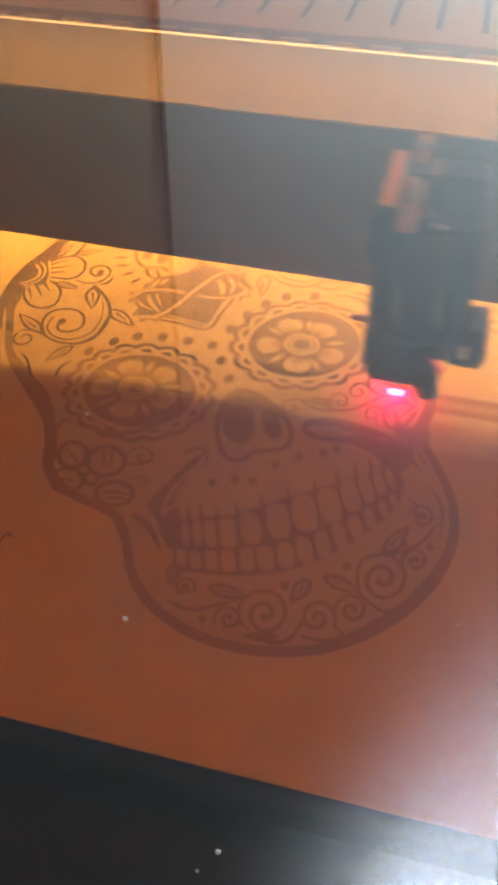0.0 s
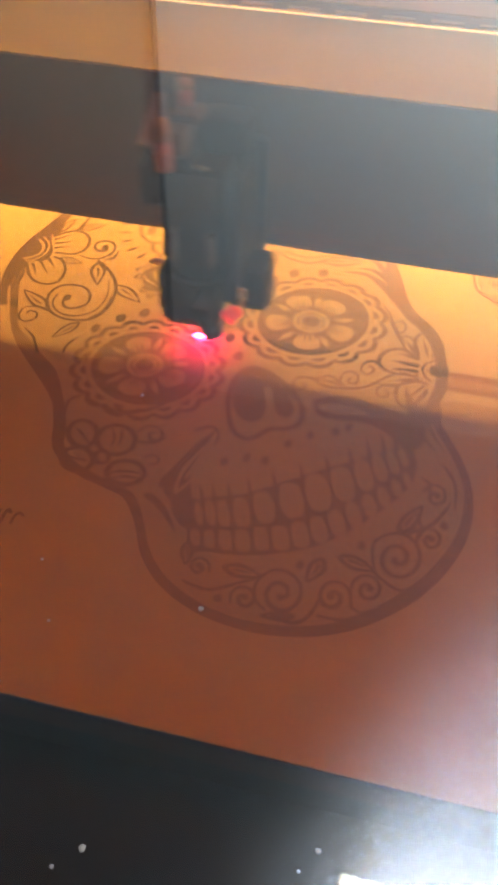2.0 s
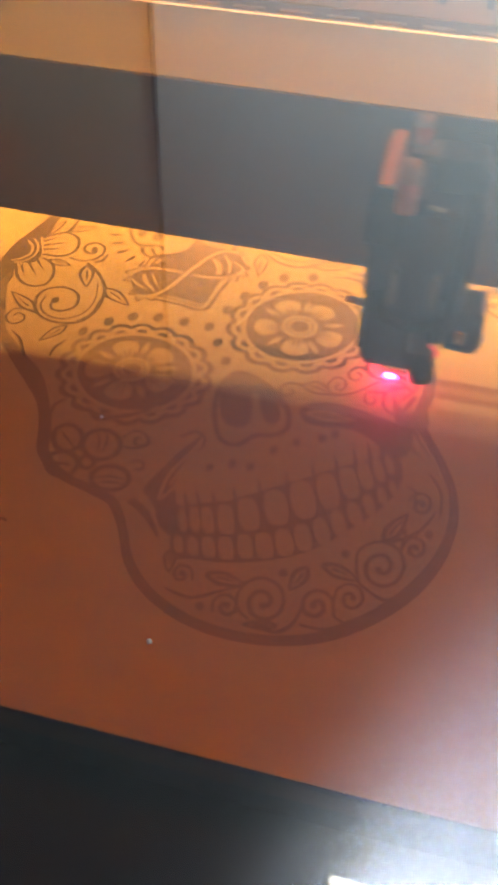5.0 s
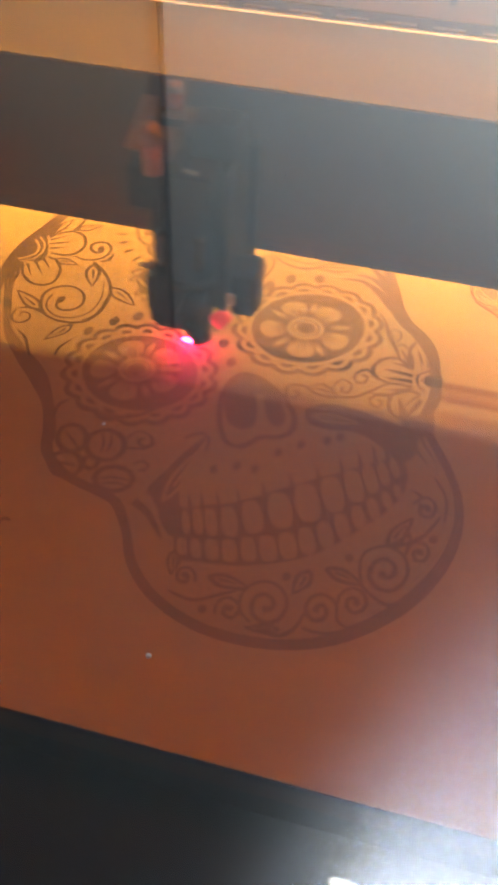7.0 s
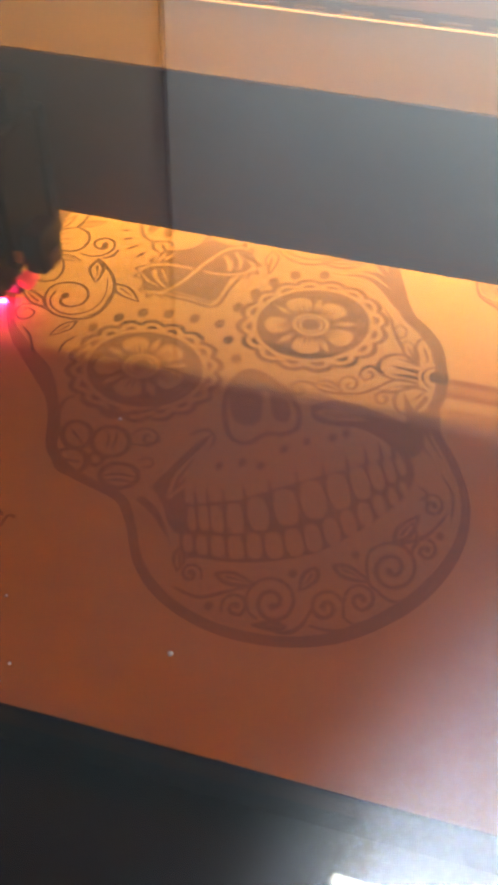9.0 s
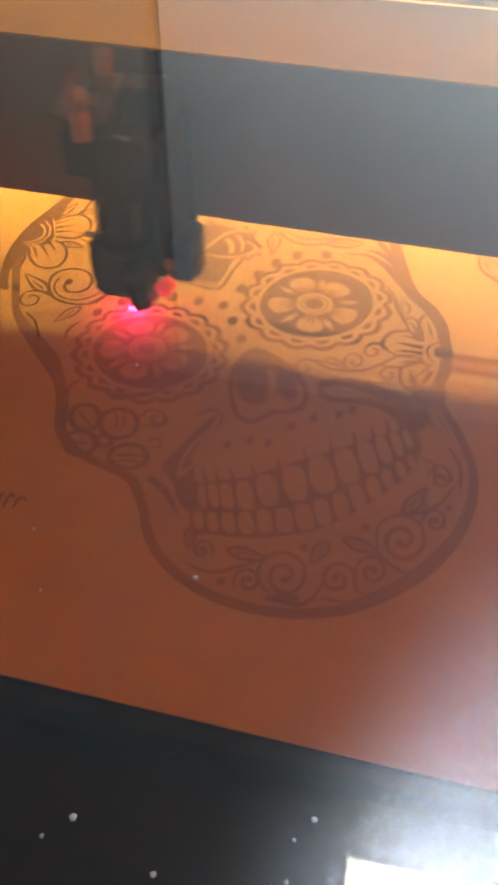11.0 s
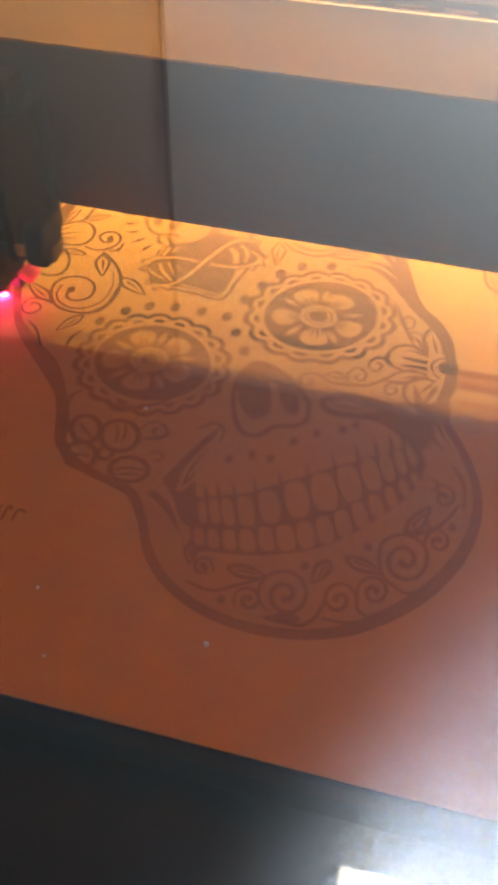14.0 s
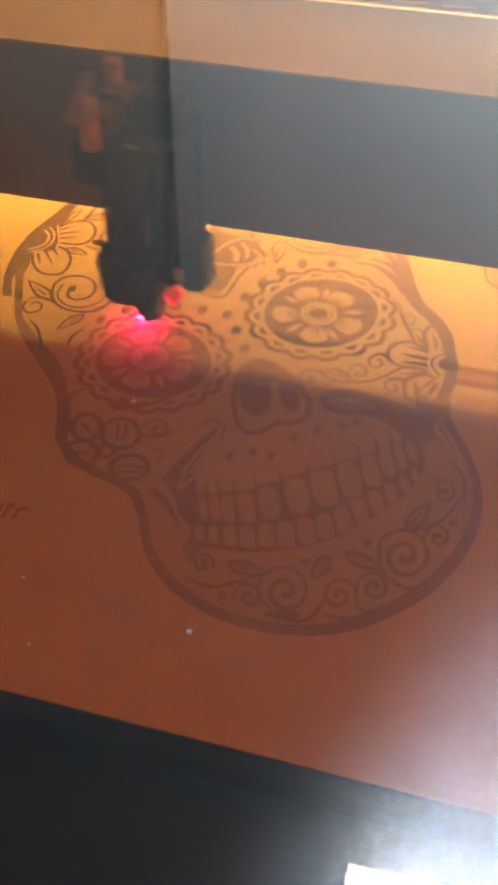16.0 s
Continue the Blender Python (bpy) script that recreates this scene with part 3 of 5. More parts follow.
def build_engraving():
    e = motif("skull_outline")
    band(e, [(-0.2457, 0.1475, 0.0073), (-0.2370, 0.1235, 0.0071), (-0.2276, 0.1026, 0.0065), (-0.2149, 0.0766, 0.0063), (-0.1962, 0.0539, 0.0096)])
    band(e, [(-0.2115, 0.0736, 0.0045), (-0.1907, 0.0508, 0.0113), (-0.1672, 0.0292, 0.0141), (-0.1480, 0.0043, 0.0087), (-0.1361, -0.0195, 0.0093), (-0.1297, -0.0383, 0.0082), (-0.1190, -0.0501, 0.0074), (-0.1032, -0.0594, 0.0072), (-0.0837, -0.0653, 0.0065), (-0.0666, -0.0716, 0.0071), (-0.0532, -0.0903, 0.0059), (-0.0413, -0.1125, 0.0062), (-0.0241, -0.1299, 0.0067), (0.0004, -0.1422, 0.0068), (0.0269, -0.1468, 0.0070), (0.0562, -0.1443, 0.0070), (0.0840, -0.1338, 0.0075), (0.1082, -0.1146, 0.0089), (0.1278, -0.0912, 0.0089), (0.1422, -0.0629, 0.0077), (0.1487, -0.0330, 0.0066), (0.1469, -0.0056, 0.0057), (0.1371, 0.0216, 0.0063), (0.1250, 0.0446, 0.0065), (0.1184, 0.0644, 0.0075), (0.1229, 0.0881, 0.0094), (0.1222, 0.1117, 0.0079)])
    band(e, [(0.0673, 0.2520, 0.0088), (0.0747, 0.2200, 0.0133), (0.0825, 0.1944, 0.0126), (0.0915, 0.1763, 0.0119), (0.1029, 0.1640, 0.0118), (0.1122, 0.1497, 0.0112), (0.1181, 0.1340, 0.0099), (0.1216, 0.1117, 0.0085), (0.1226, 0.0985, 0.0080)])
    stroke(e, [(0.0294, 0.2235), (0.0477, 0.2250), (0.0643, 0.2126), (0.0800, 0.1912)], 0.0018, 0.0060, 0.0097)
    stroke(e, [(0.0424, 0.2336), (0.0568, 0.2313), (0.0720, 0.2175)], 0.0018, 0.0056, 0.0085)
    stroke(e, [(0.0533, 0.2499), (0.0628, 0.2357), (0.0745, 0.2173)], 0.0051, 0.0056, 0.0060)
    fill(e, [(0.0973, 0.0816), (0.1080, 0.0649), (0.1220, 0.0716), (0.1259, 0.0557), (0.1140, 0.0418), (0.1038, 0.0483)])
    e = motif("right_eye")
    eye(e, 0.0155, 0.1475, 0.0487, 0.0430, 1.0, (0.0140, 0.1445), (121, 59, -20, -87, -163), (88, 18, -57, -124, 153), 16, 7)
    e = motif("left_eye")
    eye(e, -0.0960, 0.0560, 0.0448, 0.0420, 2.6, (-0.0990, 0.0570), (119, 52, -20, -92, -165), (86, 17, -56, -128, 156), 18, 91)
    e = motif("dot")
    oval(e, -0.0447, 0.1066, 0.0040, 0.0058)
    oval(e, -0.0486, 0.1505, 0.0042, 0.0064)
    oval(e, -0.0568, 0.1242, 0.0041, 0.0061)
    oval(e, -0.0780, 0.1251, 0.0041, 0.0062)
    oval(e, -0.1001, 0.1250, 0.0042, 0.0062)
    oval(e, -0.1205, 0.1205, 0.0042, 0.0062)
    oval(e, -0.1369, 0.1091, 0.0041, 0.0061)
    oval(e, -0.0395, 0.1739, 0.0043, 0.0067)
    oval(e, -0.0282, 0.1944, 0.0044, 0.0069)
    oval(e, -0.0128, 0.2101, 0.0045, 0.0071)
    oval(e, 0.0116, 0.2174, 0.0045, 0.0071)
    oval(e, -0.0327, 0.0862, 0.0039, 0.0055)
    oval(e, -0.1519, 0.0910, 0.0036, 0.0060)
    e = motif("corner_flower")
    fill(e, [(-0.2460, 0.2540), (-0.2527, 0.2249), (-0.2587, 0.1984), (-0.2599, 0.1749), (-0.2585, 0.1548), (-0.2540, 0.1333), (-0.2477, 0.1147), (-0.2417, 0.1018), (-0.2342, 0.1026), (-0.2406, 0.1168), (-0.2447, 0.1307), (-0.2454, 0.1448), (-0.2418, 0.1535), (-0.2424, 0.1666), (-0.2298, 0.1726), (-0.2297, 0.1870), (-0.2414, 0.2120), (-0.2402, 0.2244), (-0.2371, 0.2559)])
    stroke(e, [(-0.2494, 0.2025), (-0.2414, 0.1941), (-0.2391, 0.1823), (-0.2439, 0.1738), (-0.2507, 0.1693)], 0.0025, 0.0025, 0.0025, True, 2)
    stroke(e, [(-0.2468, 0.2080), (-0.2381, 0.1984), (-0.2344, 0.1856), (-0.2372, 0.1739), (-0.2467, 0.1660)], 0.0020, 0.0020, 0.0020, True, 2)
    stroke(e, [(-0.2388, 0.2103), (-0.2317, 0.2200), (-0.2211, 0.2259), (-0.2099, 0.2213), (-0.2034, 0.2096), (-0.2036, 0.1963), (-0.2110, 0.1877), (-0.2275, 0.1861)], 0.0027, 0.0029, 0.0027)
    stroke(e, [(-0.2361, 0.2060), (-0.2305, 0.2116), (-0.2250, 0.2172)], 0.0031, 0.0004)
    stroke(e, [(-0.2335, 0.2001), (-0.2244, 0.2048), (-0.2153, 0.2095)], 0.0031, 0.0004)
    stroke(e, [(-0.2306, 0.1933), (-0.2232, 0.1963), (-0.2158, 0.1993)], 0.0031, 0.0004)
    stroke(e, [(-0.2424, 0.1626), (-0.2368, 0.1503), (-0.2260, 0.1400), (-0.2148, 0.1382), (-0.2069, 0.1440), (-0.2060, 0.1563), (-0.2098, 0.1675), (-0.2170, 0.1763), (-0.2259, 0.1801)], 0.0027, 0.0027, 0.0025)
    stroke(e, [(-0.2391, 0.1651), (-0.2341, 0.1573), (-0.2292, 0.1495)], 0.0032, 0.0004)
    stroke(e, [(-0.2349, 0.1711), (-0.2273, 0.1619), (-0.2198, 0.1529)], 0.0032, 0.0004)
    stroke(e, [(-0.2298, 0.1767), (-0.2234, 0.1697), (-0.2170, 0.1629)], 0.0032, 0.0004)
    leaf(e, (-0.2405, 0.2163), (-0.2299, 0.2453), 0.0045, 0.0023)
    leaf(e, (-0.2207, 0.2295), (-0.1995, 0.2436), 0.0045, 0.0023)
    leaf(e, (-0.2190, 0.1789), (-0.1968, 0.1756), 0.0043, 0.0022)
    leaf(e, (-0.2470, 0.1590), (-0.2403, 0.1249), 0.0049, 0.0026)
    stroke(e, [(-0.2194, 0.2550), (-0.2199, 0.2393), (-0.2224, 0.2269), (-0.2278, 0.2239)], 0.0032, 0.0027, 0.0011)
    fill(e, [(-0.2434, 0.2165), (-0.2417, 0.2257), (-0.2383, 0.2356), (-0.2364, 0.2221), (-0.2381, 0.2129)])
    e = motif("curl")
    stroke(e, [(-0.2037, 0.1876), (-0.1920, 0.1852), (-0.1817, 0.1908), (-0.1773, 0.2008), (-0.1793, 0.2111), (-0.1859, 0.2165), (-0.1929, 0.2154), (-0.1969, 0.2092), (-0.1947, 0.2022), (-0.1893, 0.1989), (-0.1847, 0.2012), (-0.1855, 0.2066), (-0.1890, 0.2082)], 0.0018, 0.0027, 0.0027)
    oval(e, -0.1871, 0.2061, 0.0025, 0.0047)
    stroke(e, [(-0.1807, 0.1860), (-0.1738, 0.1912), (-0.1728, 0.2031)], 0.0013, 0.0030, 0.0011)
    leaf(e, (-0.1840, 0.1806), (-0.1725, 0.1487), 0.0060, 0.0028)
    leaf(e, (-0.1570, 0.1521), (-0.1288, 0.1334), 0.0061, 0.0027)
    leaf(e, (-0.1995, 0.1052), (-0.2296, 0.1257), 0.0056, 0.0028)
    stroke(e, [(-0.1889, 0.1238), (-0.1911, 0.1182), (-0.1867, 0.1117), (-0.1782, 0.1119), (-0.1712, 0.1195), (-0.1721, 0.1310), (-0.1792, 0.1404), (-0.1910, 0.1434), (-0.2024, 0.1377), (-0.2063, 0.1267), (-0.2030, 0.1136), (-0.1949, 0.1022), (-0.1835, 0.0969), (-0.1688, 0.0972), (-0.1571, 0.1045), (-0.1523, 0.1222), (-0.1538, 0.1420), (-0.1614, 0.1603), (-0.1739, 0.1749), (-0.1853, 0.1840)], 0.0026, 0.0026, 0.0030)
    oval(e, -0.1899, 0.1241, 0.0033, 0.0048)
    stroke(e, [(-0.1995, 0.1287), (-0.1996, 0.1174), (-0.1944, 0.1078), (-0.1838, 0.1016), (-0.1713, 0.1031), (-0.1608, 0.1142), (-0.1587, 0.1349), (-0.1658, 0.1590)], 0.0016, 0.0020, 0.0008)
    stroke(e, [(-0.1627, 0.1021), (-0.1541, 0.1140), (-0.1542, 0.1362)], 0.0012, 0.0028, 0.0016)
    leaf(e, (-0.1671, 0.0948), (-0.1807, 0.0706), 0.0046, 0.0020)
    stroke(e, [(-0.2186, 0.1030), (-0.2090, 0.1058), (-0.1969, 0.1030)], 0.0016, 0.0024, 0.0024)
    stroke(e, [(-0.2185, 0.1009), (-0.2189, 0.0926), (-0.2141, 0.0860), (-0.2074, 0.0858), (-0.2035, 0.0917), (-0.2057, 0.0977), (-0.2120, 0.0995), (-0.2130, 0.0943)], 0.0018, 0.0020, 0.0016)
    stroke(e, [(-0.2064, 0.0764), (-0.1954, 0.0681), (-0.1842, 0.0503)], 0.0008, 0.0025, 0.0023)
    stroke(e, [(-0.1606, 0.0768), (-0.1655, 0.0655), (-0.1649, 0.0547)], 0.0011, 0.0027, 0.0015)
    stroke(e, [(-0.1889, 0.2496), (-0.1821, 0.2505), (-0.1754, 0.2514)], 0.0007, 0.0039, 0.0007)
    stroke(e, [(-0.1839, 0.2334), (-0.1777, 0.2351), (-0.1716, 0.2367)], 0.0007, 0.0039, 0.0007)
    stroke(e, [(-0.1765, 0.2192), (-0.1711, 0.2222), (-0.1656, 0.2251)], 0.0007, 0.0038, 0.0007)
    stroke(e, [(-0.1663, 0.2050), (-0.1618, 0.2100), (-0.1572, 0.2149)], 0.0007, 0.0038, 0.0007)
    stroke(e, [(-0.1538, 0.1949), (-0.1508, 0.2010), (-0.1479, 0.2072)], 0.0007, 0.0037, 0.0007)
    e = motif("diamond")
    fill(e, [(-0.1333, 0.2119), (-0.1173, 0.2198), (-0.1037, 0.2336), (-0.0973, 0.2421), (-0.0768, 0.2382), (-0.0650, 0.2401), (-0.0563, 0.2297), (-0.0473, 0.2135), (-0.0560, 0.1973), (-0.0652, 0.1871), (-0.0692, 0.1503), (-0.0898, 0.1513), (-0.1114, 0.1520), (-0.1273, 0.1474), (-0.1352, 0.1609), (-0.1414, 0.1739), (-0.1370, 0.1888), (-0.1355, 0.2001)])
    stroke(e, [(-0.1129, 0.1488), (-0.0902, 0.1470), (-0.0669, 0.1458), (-0.0616, 0.1736), (-0.0575, 0.1930)], 0.0032, 0.0032, 0.0026)
    stroke(e, [(-0.1060, 0.1556), (-0.0872, 0.1534), (-0.0699, 0.1520), (-0.0663, 0.1665), (-0.0650, 0.1896)], 0.0017, 0.0019, 0.0014, True, 2)
    stroke(e, [(-0.1437, 0.1756), (-0.1376, 0.1865), (-0.1244, 0.1925), (-0.1109, 0.1934), (-0.1002, 0.1928)], 0.0030, 0.0036, 0.0033, True, 2)
    stroke(e, [(-0.0903, 0.1918), (-0.0748, 0.1918), (-0.0594, 0.1972), (-0.0473, 0.2111)], 0.0029, 0.0033, 0.0029, True, 2)
    stroke(e, [(-0.1288, 0.1484), (-0.1149, 0.1524), (-0.1038, 0.1700), (-0.0940, 0.1998), (-0.0837, 0.2248), (-0.0729, 0.2367), (-0.0614, 0.2362)], 0.0036, 0.0039, 0.0039, True, 2)
    stroke(e, [(-0.1319, 0.1811), (-0.1255, 0.1696), (-0.1144, 0.1588)], 0.0032, 0.0039, 0.0016, True, 2)
    stroke(e, [(-0.1391, 0.1721), (-0.1325, 0.1652), (-0.1214, 0.1597)], 0.0016, 0.0029, 0.0013, True, 2)
    stroke(e, [(-0.1256, 0.1845), (-0.1194, 0.1743), (-0.1150, 0.1674)], 0.0016, 0.0019, 0.0006, True, 2)
    stroke(e, [(-0.0791, 0.2205), (-0.0718, 0.2110), (-0.0695, 0.1985)], 0.0056, 0.0056, 0.0043, True, 2)
    stroke(e, [(-0.0716, 0.2284), (-0.0638, 0.2180), (-0.0613, 0.2033)], 0.0033, 0.0040, 0.0023, True, 2)
    stroke(e, [(-0.0612, 0.2213), (-0.0505, 0.2126), (-0.0543, 0.2038)], 0.0023, 0.0036, 0.0020, True, 2)
    stroke(e, [(-0.1332, 0.1930), (-0.1318, 0.2018), (-0.1303, 0.2080)], 0.0030, 0.0036, 0.0017, True, 2)
    stroke(e, [(-0.1275, 0.1993), (-0.1251, 0.2057), (-0.1232, 0.2107)], 0.0027, 0.0030, 0.0007, True, 2)
    stroke(e, [(-0.1375, 0.1902), (-0.1411, 0.1855), (-0.1482, 0.1803), (-0.1429, 0.1749), (-0.1452, 0.1668), (-0.1370, 0.1677), (-0.1325, 0.1602), (-0.1342, 0.1497), (-0.1279, 0.1492), (-0.1245, 0.1418), (-0.1201, 0.1481), (-0.1125, 0.1452), (-0.1109, 0.1513)], 0.0021)
    stroke(e, [(-0.0945, 0.2386), (-0.0804, 0.2388), (-0.0692, 0.2395), (-0.0670, 0.2467), (-0.0634, 0.2379), (-0.0568, 0.2386), (-0.0576, 0.2277), (-0.0551, 0.2212), (-0.0456, 0.2171), (-0.0481, 0.2096), (-0.0441, 0.2034), (-0.0515, 0.2007), (-0.0517, 0.1934), (-0.0623, 0.1954)], 0.0022)
    stroke(e, [(-0.1682, 0.2501), (-0.1606, 0.2334), (-0.1495, 0.2250), (-0.1332, 0.2282), (-0.1277, 0.2222)], 0.0035, 0.0035, 0.0031)
    stroke(e, [(-0.1473, 0.2223), (-0.1427, 0.2123), (-0.1337, 0.2079)], 0.0039, 0.0035, 0.0022)
    stroke(e, [(-0.1381, 0.2025), (-0.1392, 0.1912)], 0.0021, 0.0030)
    stroke(e, [(-0.1387, 0.2232), (-0.1305, 0.2127), (-0.1159, 0.2154), (-0.1051, 0.2322), (-0.1021, 0.2497)], 0.0030, 0.0033, 0.0033)
    stroke(e, [(-0.1348, 0.2221), (-0.1203, 0.2212), (-0.1086, 0.2351), (-0.1044, 0.2484)], 0.0017, 0.0022, 0.0017, True, 2)
    stroke(e, [(-0.1048, 0.2499), (-0.0954, 0.2416), (-0.0835, 0.2402)], 0.0031, 0.0027, 0.0009)
    oval(e, -0.1387, 0.2437, 0.0052, 0.0088)
    oval(e, -0.1550, 0.2453, 0.0042, 0.0069)
    e = motif("vine")
    stroke(e, [(-0.0401, 0.2417), (-0.0435, 0.2271), (-0.0389, 0.2161), (-0.0353, 0.2051)], 0.0018, 0.0021, 0.0015)
    stroke(e, [(-0.0401, 0.2417), (-0.0329, 0.2330), (-0.0324, 0.2189), (-0.0353, 0.2051)], 0.0019, 0.0022, 0.0017)
    stroke(e, [(-0.0387, 0.2333), (-0.0377, 0.2221), (-0.0364, 0.2141)], 0.0005, 0.0020, 0.0005)
    stroke(e, [(-0.0370, 0.2445), (-0.0235, 0.2328), (-0.0062, 0.2292), (0.0089, 0.2363), (0.0172, 0.2473)], 0.0021, 0.0036, 0.0022)
    stroke(e, [(-0.0304, 0.2454), (-0.0176, 0.2393), (-0.0029, 0.2387), (0.0121, 0.2468)], 0.0016, 0.0028, 0.0018)
    stroke(e, [(0.0059, 0.2355), (0.0213, 0.2323), (0.0333, 0.2367), (0.0414, 0.2437)], 0.0026, 0.0034, 0.0016)
    stroke(e, [(0.0067, 0.2367), (0.0192, 0.2450), (0.0318, 0.2466), (0.0414, 0.2437)], 0.0017, 0.0037, 0.0018)
    stroke(e, [(0.0137, 0.2377), (0.0251, 0.2400), (0.0336, 0.2415)], 0.0009, 0.0028, 0.0009)
    e = motif("temple_flower")
    stroke(e, [(0.0691, 0.1823), (0.0756, 0.1719), (0.0791, 0.1585), (0.0842, 0.1467), (0.0900, 0.1355)], 0.0011, 0.0029, 0.0036)
    stroke(e, [(0.0803, 0.1526), (0.0807, 0.1605), (0.0854, 0.1642), (0.0896, 0.1598), (0.0895, 0.1520), (0.0858, 0.1487), (0.0830, 0.1526), (0.0843, 0.1576)], 0.0018, 0.0020, 0.0015)
    stroke(e, [(0.0879, 0.1424), (0.0934, 0.1455), (0.0997, 0.1374), (0.1036, 0.1246)], 0.0021, 0.0020, 0.0019)
    stroke(e, [(0.0885, 0.1411), (0.0915, 0.1300), (0.0976, 0.1229), (0.1039, 0.1218)], 0.0014, 0.0026, 0.0028)
    stroke(e, [(0.0922, 0.1399), (0.0961, 0.1327), (0.1000, 0.1251)], 0.0005, 0.0026, 0.0010)
    stroke(e, [(0.1032, 0.1202), (0.0990, 0.1350), (0.1005, 0.1474), (0.1052, 0.1549)], 0.0023, 0.0029, 0.0033)
    stroke(e, [(0.1054, 0.1526), (0.1116, 0.1445), (0.1147, 0.1342), (0.1143, 0.1232)], 0.0017, 0.0018, 0.0013)
    stroke(e, [(0.1054, 0.1428), (0.1080, 0.1346), (0.1103, 0.1243)], 0.0005, 0.0023, 0.0018)
    stroke(e, [(0.1044, 0.1205), (0.0918, 0.1272), (0.0806, 0.1241), (0.0747, 0.1145), (0.0746, 0.1052), (0.0789, 0.0987)], 0.0026, 0.0038, 0.0036)
    stroke(e, [(0.0789, 0.0987), (0.0909, 0.0965), (0.1054, 0.0978)], 0.0027, 0.0020, 0.0020)
    stroke(e, [(0.0871, 0.1215), (0.0961, 0.1204), (0.1042, 0.1183)], 0.0007, 0.0028, 0.0041)
    stroke(e, [(0.0838, 0.1120), (0.0949, 0.1108), (0.1055, 0.1102)], 0.0007, 0.0041, 0.0055)
    stroke(e, [(0.0851, 0.1018), (0.0958, 0.1027), (0.1062, 0.1028)], 0.0007, 0.0041, 0.0054)
    stroke(e, [(0.0793, 0.0995), (0.0723, 0.1060), (0.0670, 0.1060), (0.0625, 0.1005), (0.0622, 0.0935), (0.0667, 0.0899), (0.0713, 0.0939), (0.0706, 0.0992), (0.0670, 0.0996)], 0.0040, 0.0018, 0.0027)
    fill(e, [(0.1144, 0.1126), (0.1192, 0.1168), (0.1267, 0.1160), (0.1270, 0.0996), (0.1206, 0.0999), (0.1144, 0.1023), (0.1110, 0.1068)])
    stroke(e, [(0.1168, 0.1196), (0.1107, 0.1151), (0.1079, 0.1074), (0.1104, 0.0991), (0.1152, 0.0937)], 0.0018, 0.0021, 0.0016)
    stroke(e, [(0.1169, 0.1232), (0.1091, 0.1182), (0.1056, 0.1088), (0.1074, 0.0990), (0.1141, 0.0914)], 0.0021, 0.0021, 0.0021, True, 2)
    stroke(e, [(0.1183, 0.1172), (0.1135, 0.1124), (0.1124, 0.1058), (0.1155, 0.0998), (0.1208, 0.0979)], 0.0013, 0.0013, 0.0013, True, 2)
    stroke(e, [(0.1134, 0.0899), (0.1018, 0.0914), (0.0924, 0.0835), (0.0907, 0.0725), (0.0943, 0.0633), (0.1008, 0.0612), (0.1079, 0.0682), (0.1144, 0.0829)], 0.0026, 0.0031, 0.0018)
    stroke(e, [(0.1110, 0.0879), (0.1066, 0.0808), (0.1015, 0.0735)], 0.0024, 0.0020, 0.0005)
    stroke(e, [(0.1134, 0.0846), (0.1103, 0.0778), (0.1065, 0.0697)], 0.0023, 0.0018, 0.0005)
    stroke(e, [(0.1070, 0.0941), (0.0950, 0.0983), (0.0844, 0.0927), (0.0755, 0.0822), (0.0672, 0.0746)], 0.0019, 0.0023, 0.0017)
    stroke(e, [(0.0764, 0.0818), (0.0860, 0.0804), (0.0963, 0.0865), (0.1063, 0.0926)], 0.0013, 0.0024, 0.0018)
    stroke(e, [(0.1050, 0.0929), (0.0958, 0.0911), (0.0877, 0.0869)], 0.0033, 0.0026, 0.0006)
    stroke(e, [(0.0890, 0.0832), (0.0816, 0.0812), (0.0770, 0.0740), (0.0792, 0.0674), (0.0841, 0.0681), (0.0855, 0.0737), (0.0819, 0.0753)], 0.0019, 0.0022, 0.0024)
    e = motif("brow_scroll")
    stroke(e, [(0.0320, 0.0743), (0.0207, 0.0746), (0.0150, 0.0683), (0.0166, 0.0608), (0.0219, 0.0596), (0.0247, 0.0650), (0.0210, 0.0686)], 0.0019, 0.0024, 0.0021)
    stroke(e, [(0.0276, 0.0745), (0.0391, 0.0683), (0.0551, 0.0700), (0.0672, 0.0746), (0.0765, 0.0845)], 0.0018, 0.0032, 0.0017)
    stroke(e, [(0.0312, 0.0741), (0.0386, 0.0808), (0.0461, 0.0775), (0.0523, 0.0712)], 0.0012, 0.0023, 0.0016)
    stroke(e, [(0.0354, 0.0746), (0.0423, 0.0745), (0.0490, 0.0709)], 0.0006, 0.0025, 0.0012)
    stroke(e, [(0.0516, 0.0704), (0.0483, 0.0801), (0.0520, 0.0893), (0.0586, 0.0890), (0.0616, 0.0831), (0.0592, 0.0764), (0.0547, 0.0778), (0.0556, 0.0828)], 0.0013, 0.0021, 0.0018)
    e = motif("nose")
    fill(e, [(-0.0258, 0.0406), (-0.0260, 0.0623), (-0.0184, 0.0710), (-0.0091, 0.0612), (-0.0014, 0.0423), (0.0009, 0.0242), (-0.0064, 0.0163), (-0.0177, 0.0219)])
    fill(e, [(0.0013, 0.0572), (0.0102, 0.0555), (0.0199, 0.0413), (0.0198, 0.0289), (0.0125, 0.0283), (0.0063, 0.0379)])
